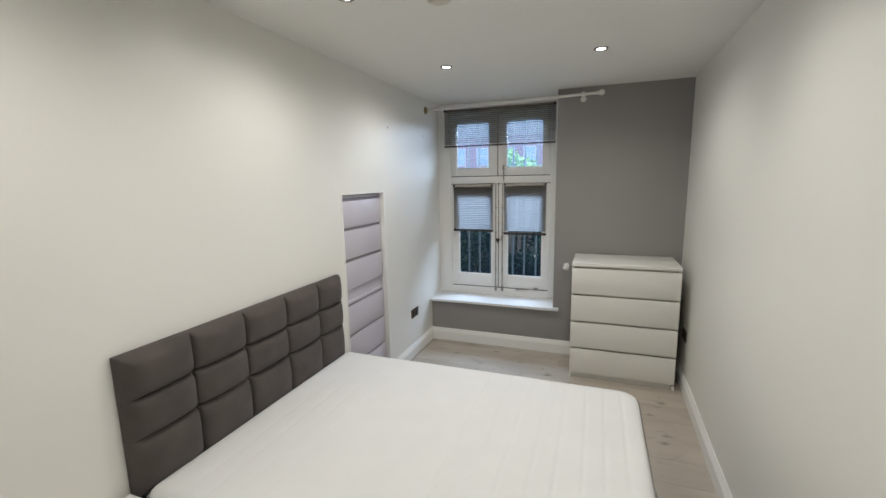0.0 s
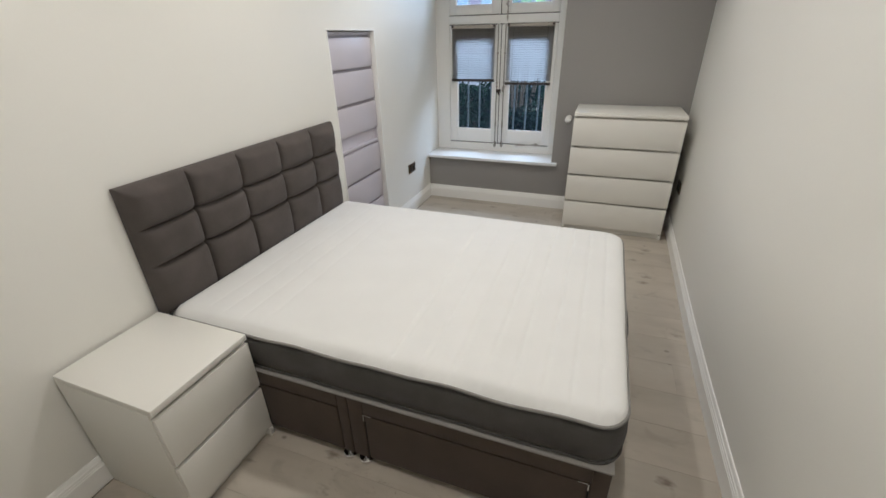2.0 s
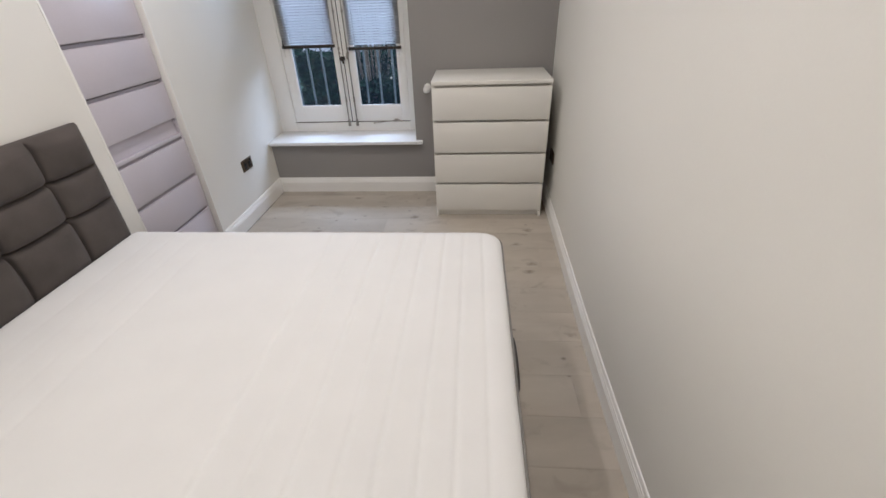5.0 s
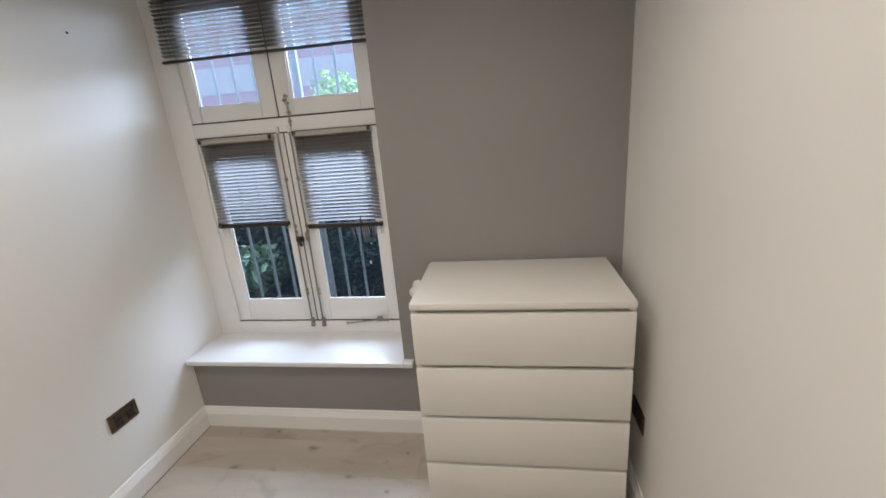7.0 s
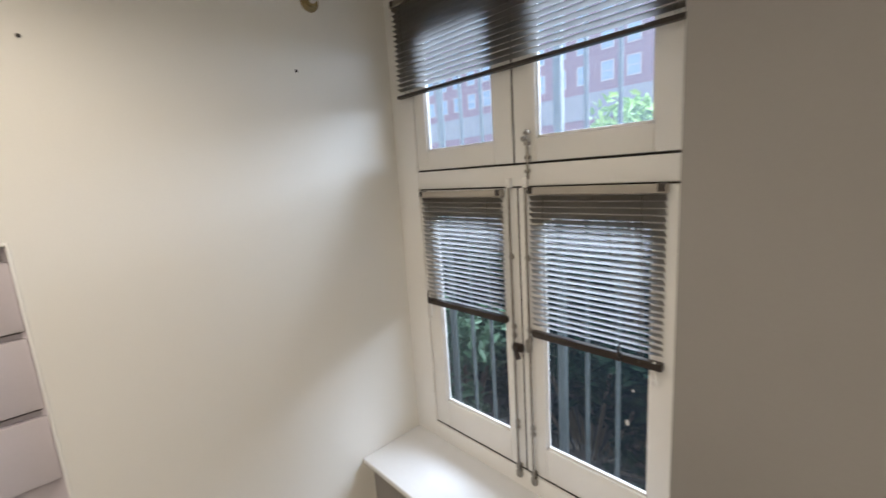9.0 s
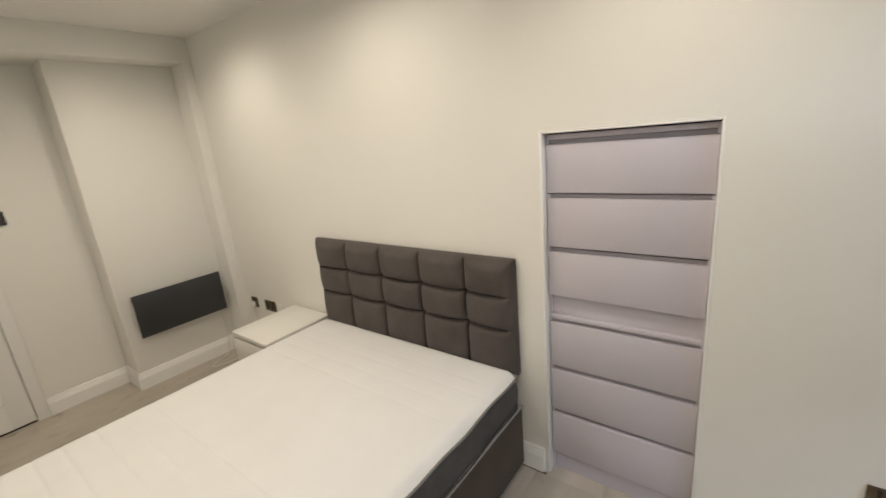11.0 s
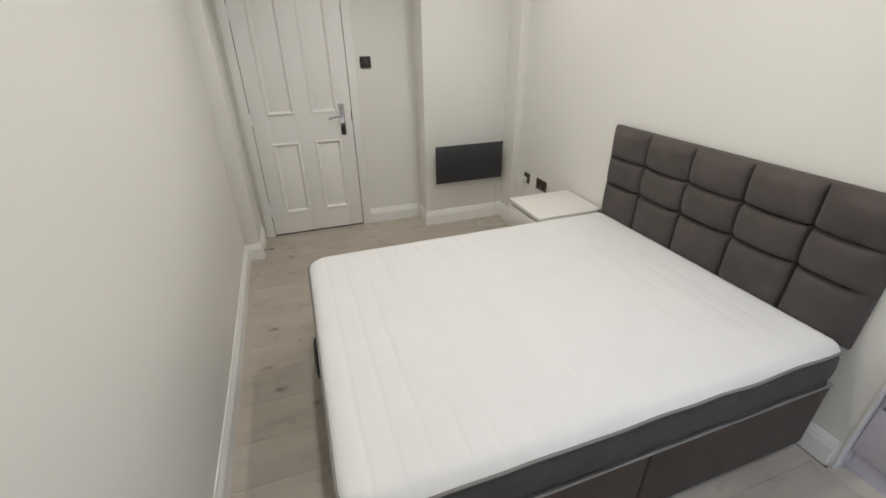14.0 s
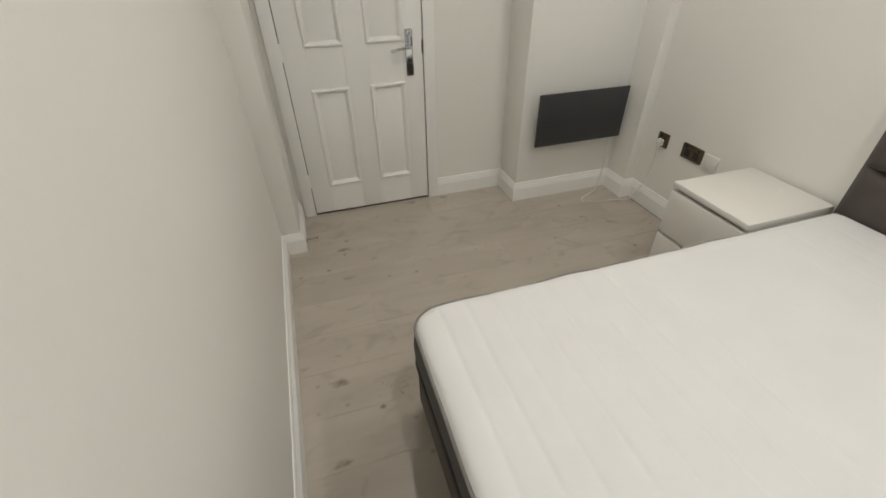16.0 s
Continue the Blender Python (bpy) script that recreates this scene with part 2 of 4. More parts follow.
    msub.inputs["From Min"].default_value, msub.inputs["From Max"].default_value = 0.60, 0.70
    wr.inputs["From Min"].default_value, wr.inputs["From Max"].default_value = 0.58, 0.72
    wr.inputs["To Max"].default_value = 0.85
    link(mark.outputs["Fac"], msub.inputs["Value"])
    link(where.outputs["Fac"], wr.inputs["Value"])
    both2.operation = "MULTIPLY"
    link(msub.outputs[0], both2.inputs[0])
    link(wr.outputs[0], both2.inputs[1])
    mk.data_type, mk.blend_type = "RGBA", "MULTIPLY"
    link(both2.outputs[0], mk.inputs[0])
    link(sm.outputs[2], mk.inputs[6])
    mk.inputs[7].default_value = (0.50, 0.46, 0.42, 1)
    tone = N("MapRange")
    tone.inputs["To Min"].default_value, tone.inputs["To Max"].default_value = 0.94, 1.05
    link(info.outputs["Random"], tone.inputs["Value"])
    hsv = N("HueSaturation")
    link(tone.outputs[0], hsv.inputs["Value"])
    link(mk.outputs[2], hsv.inputs["Color"])
    link(hsv.outputs[0], p.inputs["Base Color"])
    p.inputs["Roughness"].default_value = 0.36
    b = N("Bump")
    b.inputs["Strength"].default_value, b.inputs["Distance"].default_value = 0.15, 0.001
    link(fine.outputs["Fac"], b.inputs["Height"])
    link(b.outputs[0], p.inputs["Normal"])
    return m


def glow(name, color, strength):
    m = bpy.data.materials.new(name)
    m.use_nodes = True
    p = m.node_tree.nodes["Principled BSDF"]
    p.inputs["Emission Color"].default_value, p.inputs["Emission Strength"].default_value = (*color, 1), strength
    return m


def glass(name, haze):
    m = bpy.data.materials.new(name)
    m.use_nodes = True
    nt = m.node_tree
    nt.nodes.remove(nt.nodes["Principled BSDF"])
    out = nt.nodes["Material Output"]
    clear, shine, mix, lw, pw, ma = (nt.nodes.new("ShaderNode" + k) for k in ("BsdfTransparent", "BsdfGlossy", "MixShader", "LayerWeight", "Math", "Math"))
    clear.inputs[0].default_value = (0.95, 0.975, 0.97, 1)
    shine.inputs["Roughness"].default_value = 0.03
    pw.operation, ma.operation = "POWER", "MULTIPLY_ADD"
    pw.inputs[1].default_value, ma.inputs[1].default_value, ma.inputs[2].default_value = 4.0, 0.7, 0.016
    lw.inputs["Blend"].default_value = 0.5
    nt.links.new(lw.outputs["Facing"], pw.inputs[0])
    nt.links.new(pw.outputs[0], ma.inputs[0])
    nt.links.new(ma.outputs[0], mix.inputs[0])
    nt.links.new(clear.outputs[0], mix.inputs[1])
    nt.links.new(shine.outputs[0], mix.inputs[2])
    # bluish translucent film that paints haze over the view outside
    veil, film = nt.nodes.new("ShaderNodeBsdfTranslucent"), nt.nodes.new("ShaderNodeMixShader")
    veil.inputs[0].default_value, film.inputs[0].default_value = (0.62, 0.76, 0.98, 1), haze
    nt.links.new(mix.outputs[0], film.inputs[1])
    nt.links.new(veil.outputs[0], film.inputs[2])
    nt.links.new(film.outputs[0], out.inputs[0])
    return m


def slat_mat(name, share):
    """Thin taupe plastic, through which daylight glows."""
    m = mat(name, (0.095, 0.080, 0.064), 0.35, vary=0.08, scale=8)
    nt = m.node_tree
    p, out = nt.nodes["Principled BSDF"], nt.nodes["Material Output"]
    t, mix = nt.nodes.new("ShaderNodeBsdfTranslucent"), nt.nodes.new("ShaderNodeMixShader")
    t.inputs[0].default_value = (0.93, 0.93, 0.93, 1)
    mix.inputs[0].default_value = share
    nt.links.new(p.outputs[0], mix.inputs[1])
    nt.links.new(t.outputs[0], mix.inputs[2])
    nt.links.new(mix.outputs[0], out.inputs[0])
    return m


# SLAT_L is a lit copy: a larger translucent share brightens the lower blinds
SLAT_T, SLAT_L = slat_mat("taupe_plastic_slat", 0.42), slat_mat("lit_taupe_plastic_slat", 0.55)
BRICK, PLANK = brick_mat(), plank_mat()
# upper panes get more of the painted haze than the lower ones
GLASS, HAZY = glass("window_glass", 0.006), glass("hazy_window_glass", 0.06)
LAMP_GLOW = glow("lamp_lens", (1, 0.95, 0.86), 14)


# ---- mesh helpers ----
def world_at(ob):
    p = Vector(ob.location)
    while ob.parent:
        ob = ob.parent
        p += Vector(ob.location)
    return p


def mesh_of(name, bm, material, shift=(0, 0, 0), smooth=None):
    bmesh.ops.recalc_face_normals(bm, faces=bm.faces)
    me = bpy.data.meshes.new(name)
    bm.to_mesh(me)
    bm.free()
    me.transform(Matrix.Translation(-Vector(shift)))
    me.materials.append(material)
    if smooth is not None:
        me.shade_smooth()
        me.set_sharp_from_angle(angle=radians(smooth))
    return me


def part(name, bm, material, parent, label="", smooth=28):
    """Links a bmesh, given in room metres, as one mesh object under a thing or a part."""
    at = world_at(parent)
    ob = new(name, mesh_of(name, bm, material, at, smooth))
    ob.parent = parent
    return tagged(ob, label)


def thing(name, at, label, category, group="", kind=""):
    ob = new(name)
    ob.location = at
    ob.empty_display_size = 0.05
    return tagged(ob, label, category, group, kind)


def solid(name, bm, material, label="", category="", kind="", smooth=28, group=""):
    return tagged(new(name, mesh_of(name, bm, material, smooth=smooth)), label, category, group, kind)


def put_box(bm, a, b, bevel=0.0, seg=2):
    n = bmesh.ops.create_cube(bm, size=1)["verts"]
    for v in n:
        v.co = [a[i] + (v.co[i] + 0.5) * (b[i] - a[i]) for i in range(3)]
    if bevel:
        edges = list({e for v in n for e in v.link_edges})
        bmesh.ops.bevel(bm, geom=edges, offset=bevel, segments=seg, affect="EDGES", profile=0.5)
    return bm


def box(a, b, bevel=0.0, seg=2):
    return put_box(bmesh.new(), a, b, bevel, seg)


def rod(bm, a, b, r, n=16, r2=None):
    a, b = Vector(a), Vector(b)
    d = b - a
    m = Matrix.Translation((a + b) / 2) @ d.to_track_quat("Z", "Y").to_matrix().to_4x4()
    bmesh.ops.create_cone(bm, cap_ends=True, segments=n, radius1=r, radius2=r if r2 is None else r2, depth=d.length, matrix=m)
    return bm


def ball(bm, c, r, squash=(1, 1, 1), u=16, v=10):
    bmesh.ops.create_uvsphere(bm, u_segments=u, v_segments=v, radius=r, matrix=Matrix.Translation(c) @ Matrix.Diagonal((*squash, 1)))
    return bm


def lathe(bm, prof, m, n=24):
    """Turns (radius, height) points round the local z axis of m."""
    rings = []
    for r, z in prof:
        rings.append([bm.verts.new(m @ Vector((r * math.cos(2 * math.pi * i / n), r * math.sin(2 * math.pi * i / n), z))) for i in range(n)])
    for a, b in zip(rings, rings[1:]):
        for i in range(n):
            bm.faces.new((a[i], a[(i + 1) % n], b[(i + 1) % n], b[i]))
    bm.faces.new(rings[0]), bm.faces.new(rings[-1])
    return bm


def tube(bm, pts, r, n=8):
    pts = [Vector(p) for p in pts]
    rings, up = [], Vector((0.13, 0.21, 0.97))
    for i, p in enumerate(pts):
        d = (pts[min(i + 1, len(pts) - 1)] - pts[max(i - 1, 0)]).normalized()
        s = d.cross(up).normalized()
        u = s.cross(d)
        rings.append([bm.verts.new(p + r * (math.cos(2 * math.pi * k / n) * s + math.sin(2 * math.pi * k / n) * u)) for k in range(n)])
    for a, b in zip(rings, rings[1:]):
        for k in range(n):
            bm.faces.new((a[k], a[(k + 1) % n], b[(k + 1) % n], b[k]))
    bm.faces.new(rings[0]), bm.faces.new(rings[-1])
    return bm


def spline(keys, n=8):
    """A smooth line through the keys."""
    p = [Vector(k) for k in keys]
    p = [2 * p[0] - p[1], *p, 2 * p[-1] - p[-2]]
    out = []
    for i in range(1, len(p) - 2):
        a, b, c, d = p[i - 1 : i + 3]
        for k in range(n):
            t = k / n
            out.append(0.5 * (2 * b + (c - a) * t + (2 * a - 5 * b + 4 * c - d) * t * t + (3 * b - a - 3 * c + d) * t**3))
    return out + [p[-2]]


def skirting(bm, path, prof):
    """Runs a profile (proud of the wall, height) along corners of a wall, the room to the path's left, mitred."""
    pts = [Vector(p) for p in path]
    cols = []
    for i, p in enumerate(pts):
        n = []
        if i:
            d = (p - pts[i - 1]).normalized()
            n.append(Vector((-d.y, d.x)))
        if i < len(pts) - 1:
            d = (pts[i + 1] - p).normalized()
            n.append(Vector((-d.y, d.x)))
        s = n[0] if len(n) == 1 else (n[0] + n[1]) / (1 + n[0].dot(n[1]))
        cols.append([bm.verts.new((p.x + s.x * o, p.y + s.y * o, z)) for o, z in prof])
    for a, b in zip(cols, cols[1:]):
        for k in range(len(prof)):
            j = (k + 1) % len(prof)
            bm.faces.new((a[k], b[k], b[j], a[j]))
    bm.faces.new(cols[0]), bm.faces.new(cols[-1])
    return bm


# ---- shell ----
floor = solid("floor", box((-0.5, -0.3, -0.12), (W + 0.2, L + 0.02, -0.012)), DARKGAP, kind="structure")
solid("ceiling", box((-0.5, -0.3, H), (W + 0.3, 5.1, H + 0.15)), CEIL, kind="structure")
beam = box((-0.01, -0.02, BEAM_Z), (W + 0.01, BEAM_Y, H + 0.01), 0.004)
solid("ceiling_beam", beam, WALL, kind="structure")

bm = bmesh.new()
put_box(bm, (-0.5, -0.3, -0.12), (0, NICHE[0], H))
put_box(bm, (-0.5, NICHE[1], -0.12), (0, 5.1, H))
put_box(bm, (-0.5, NICHE[0], NICHE[2]), (0, NICHE[1], H))
put_box(bm, (-0.55, NICHE[0] - 0.05, -0.12), (-0.5, NICHE[1] + 0.05, H))
solid("wall_west", bm, WALL, kind="structure")


def east_x(y):
    """The old east wall bellies a little into the room at mid length."""
    return W - 0.032 * math.sin(math.pi * min(1, max(0, (y - 0.3) / 4.2))) ** 1.5


bm = bmesh.new()
cols = []
for k in range(29):
    y = -0.3 + 5.4 * k / 28
    cols.append([bm.verts.new(c) for c in ((east_x(y), y, -0.12), (east_x(y), y, H), (W + 0.2, y, H), (W + 0.2, y, -0.12))])
for a, b in zip(cols, cols[1:]):
    for k in range(4):
        bm.faces.new((a[k], a[(k + 1) % 4], b[(k + 1) % 4], b[k]))
bm.faces.new(cols[0]), bm.faces.new(cols[-1])
solid("wall_east", bm, WALL, kind="structure")
bm = bmesh.new()
put_box(bm, (BREAST_X, -0.3, -0.12), (DOOR[0] - 0.004, -0.01, BEAM_Z + 0.01))
put_box(bm, (DOOR[1] + 0.004, -0.3, -0.12), (W, -0.01, BEAM_Z + 0.01))
put_box(bm, (DOOR[0] - 0.004, -0.3, DOOR[2] + 0.005), (DOOR[1] + 0.004, -0.01, BEAM_Z + 0.01))
put_box(bm, (DOOR[0] - 0.004, -0.3, -0.12), (DOOR[1] + 0.004, -0.06, DOOR[2] + 0.005))
solid("wall_south", bm, WALL, kind="structure")
solid("chimney_breast", box((PILLAR_W - 0.01, -0.02, -0.12), (BREAST_X, BREAST_Y, BEAM_Z + 0.01), 0.003), WALL, kind="structure")
solid("pillar_west", box((-0.01, -0.02, -0.12), (PILLAR_W, BEAM_Y - 0.002, BEAM_Z + 0.01), 0.003), WALL, kind="structure")
solid("pillar_east", box((PILLAR_E, -0.02, -0.12), (W + 0.01, PILLAR_E_Y, BEAM_Z + 0.01), 0.003), WALL, kind="structure")
bm = box((0, L, -0.12), (REVEAL, 5.1, SILL - 0.028))
put_box(bm, (REVEAL, L, -0.12), (W, 5.1, H))
solid("wall_north", bm, GREY, kind="structure")
solid("reveal_lining", box((REVEAL - 0.012, L + 0.07, SILL), (REVEAL - 0.001, WIN_Y, H)), WALL, kind="structure")
bm = box((0.0, L - 0.05, SILL - 0.028), (REVEAL, WIN_Y + 0.02, SILL), 0.006, 3)
put_box(bm, (REVEAL, L - 0.05, SILL - 0.028), (REVEAL + 0.055, L, SILL), 0.006, 3)
solid("window_sill", bm, SILLP, kind="structure")

SKIRT = [(0, 0.0), (0.018, 0.0), (0.018, 0.088), (0.0155, 0.092), (0.0155, 0.098), (0.013, 0.101), (0.0125, 0.109), (0.009, 0.113), (0.007, 0.124), (0.004, 0.129), (0, 0.13)]
SOUTH_END = DOOR[0] - 0.072
EAST_RUN = [(east_x(y), y) for y in (PILLAR_E_Y, 0.8, 1.2, 1.6, 2.0, 2.4, 2.8, 3.2, 3.6, 4.0, 4.35, L)]

for run in ([(0, NICHE[0] - 0.012), (0, BEAM_Y), (PILLAR_W, BEAM_Y), (PILLAR_W, BREAST_Y), (BREAST_X, BREAST_Y), (BREAST_X, -0.01), (SOUTH_END, -0.01)],
            [(PILLAR_E, 0.012), (PILLAR_E, PILLAR_E_Y), *EAST_RUN, (0, L), (0, NICHE[1] + 0.012)]):
    solid("baseboard", skirting(bmesh.new(), run, SKIRT), GLOSS, kind="structure", smooth=20)

# thin bead round the lilac niche
bm = bmesh.new()
put_box(bm, (-0.05, NICHE[0], 0), (0.003, NICHE[0] + 0.012, NICHE[2]), 0.003)
put_box(bm, (-0.05, NICHE[1] - 0.008, 0), (0.003, NICHE[1], NICHE[2]), 0.002)
put_box(bm, (-0.05, NICHE[0] + 0.012, NICHE[2] - 0.009), (0.003, NICHE[1] - 0.008, NICHE[2]), 0.003)
solid("trim", bm, GLOSS, kind="structure")

# door casing
bm = bmesh.new()
for a, b in (((DOOR[0] - 0.07, -0.01, 0), (DOOR[0] - 0.004, 0.012, DOOR[2] + 0.07)), ((DOOR[1] + 0.004, -0.01, 0), (DOOR[1] + 0.07, 0.012, DOOR[2] + 0.07)),
             ((DOOR[0] - 0.004, -0.01, DOOR[2] + 0.005), (DOOR[1] + 0.004, 0.012, DOOR[2] + 0.07))):
    put_box(bm, a, b, 0.003)
solid("door_casing", bm, GLOSS, kind="structure")


# ---- door ----
def build_door():
    x0, x1, z1 = DOOR
    z0 = 0.013
    d = thing("door_1", ((x0 + x1) / 2, 0, 0), "closed white painted four-panel wooden door", "door", kind="structure")
    part("leaf", box((x0, -0.042, z0), (x1, -0.014, z1)), GLOSS, d)
    cols, rows = ((1.472, 1.672), (1.806, 2.004)), ((0.205, 0.793), (1.022, 1.842))
    xs = (x0, cols[0][0], cols[0][1], cols[1][0], cols[1][1], x1)
    for a, b in ((xs[0], xs[1]), (xs[2], xs[3]), (xs[4], xs[5])):
        part("stile", box((a, -0.014, z0), (b, 0, z1), 0.002), GLOSS, d)
    zs = (z0, *rows[0], *rows[1], z1)
    for a, b in ((zs[0], zs[1]), (zs[2], zs[3]), (zs[4], zs[5])):
        for ca, cb in cols:
            part("rail", box((ca, -0.014, a), (cb, -0.0005, b)), GLOSS, d)
    prof = [(0, -0.012), (0.0, 0.005), (0.003, 0.011), (0.009, 0.0135), (0.015, 0.011), (0.019, 0.006), (0.026, -0.005), (0.029, -0.0115)]
    for ca, cb in cols:
        for ra, rb in rows:
            p = part("panel", box((ca + 0.022, -0.014, ra + 0.022), (cb - 0.022, -0.010, rb - 0.022), 0.002), GLOSS, d)
            bm = bmesh.new()
            loops = []
            for o, y in prof:
                o -= 0.006
                loops.append([bm.verts.new(c) for c in ((ca + o, y, ra + o), (cb - o, y, ra + o), (cb - o, y, rb - o), (ca + o, y, rb - o))])
            for a, b in zip(loops, loops[1:]):
                for k in range(4):
                    bm.faces.new((a[k], a[(k + 1) % 4], b[(k + 1) % 4], b[k]))
            part("moulding", bm, GLOSS, p, smooth=25)
    hx = 1.435
    plate = part("handle_plate", box((hx - 0.021, 0, 0.83), (hx + 0.021, 0.007, 1.075), 0.006, 3), CHROME, d, "chrome lever handle plate")
    bm = rod(bmesh.new(), (hx, 0.006, 0.985), (hx, 0.05, 0.985), 0.010)
    tube(bm, spline([(hx, 0.046, 0.985), (hx + 0.03, 0.05, 0.986), (hx + 0.07, 0.048, 0.981), (hx + 0.10, 0.046, 0.972), (hx + 0.112, 0.046, 0.978)]), 0.008, 10)
    part("lever", bm, CHROME, plate)
    part("lock_case", box((hx - 0.016, 0.004, 0.832), (hx + 0.016, 0.019, 0.902), 0.008, 3), BLACK, plate, "black lock case")
    part("knob", ball(bmesh.new(), (hx, 0.012, 1.06), 0.014, (1, 0.8, 1)), CHROME, plate)
    part("latch", box((x0 - 0.003, -0.001, 0.945), (x0 + 0.006, 0.004, 1.015), 0.001), NICKEL, d)
    for z in (0.25, 1.0, 1.72):
        part("hinge", rod(bmesh.new(), (x1 + 0.002, 0.004, z - 0.045), (x1 + 0.002, 0.004, z + 0.045), 0.005, 10), GLOSS, d)


build_door()
# dark strips added for the shade in the gaps round and under the door
bm = bmesh.new()
for sx in (DOOR[0] - 0.0038, DOOR[1] + 0.0002):
    put_box(bm, (sx, -0.05, 0.014), (sx + 0.0036, -0.006, DOOR[2] + 0.004))
put_box(bm, (DOOR[0], -0.05, DOOR[2] + 0.0004), (DOOR[1], -0.006, DOOR[2] + 0.004))
solid("door_shadow_gap", bm, DARKGAP, kind="structure")
solid("under_door_shadow", box((DOOR[0], -0.055, -0.01), (DOOR[1], -0.004, 0.002)), DARKGAP, kind="structure")
bm = rod(bmesh.new(), (PILLAR_E - 0.018, 0.34, 0.045), (PILLAR_E - 0.075, 0.337, 0.045), 0.004)
rod(bm, (PILLAR_E - 0.075, 0.337, 0.045), (PILLAR_E - 0.088, 0.337, 0.045), 0.008)
rod(bm, (PILLAR_E - 0.018, 0.34, 0.045), (PILLAR_E - 0.022, 0.34, 0.045), 0.013)
solid("door_stop", bm, STEEL, "dull metal door stop screwed to the skirting board", "door stop")


# ---- window ----
def ring_frame(bm, x0, x1, z0, z1, wl, wr, wb, wt, y0, y1, round_top=0.0, bevel=0.004):
    """A rectangular frame with stiles and rails; the opening's top corners may be rounded."""
    put_box(bm, (x0, y0, z0), (x0 + wl, y1, z1), bevel)
    put_box(bm, (x1 - wr, y0, z0), (x1, y1, z1), bevel)
    put_box(bm, (x0 + wl, y0 + 0.0005, z0), (x1 - wr, y1, z0 + wb), bevel)
    put_box(bm, (x0 + wl, y0 + 0.0005, z1 - wt), (x1 - wr, y1, z1), bevel)
    if round_top:
        for side in (0, 1):
            cx, sg = (x0 + wl, 1) if not side else (x1 - wr, -1)
            zt, r = z1 - wt + 0.001, round_top
            pts = [(cx - sg * 0.001, zt)] + [(cx + sg * (r - r * math.cos(a)), zt - r + r * math.sin(a)) for a in [math.pi / 2 * k / 6 for k in range(6, -1, -1)]]
            f = bm.faces.new([bm.verts.new((x, y0 + 0.002, z)) for x, z in pts])
            e = bmesh.ops.extrude_face_region(bm, geom=[f])["geom"]
            bmesh.ops.translate(bm, verts=[v for v in e if isinstance(v, bmesh.types.BMVert)], vec=(0, y1 - y0 - 0.004, 0))
    return bm


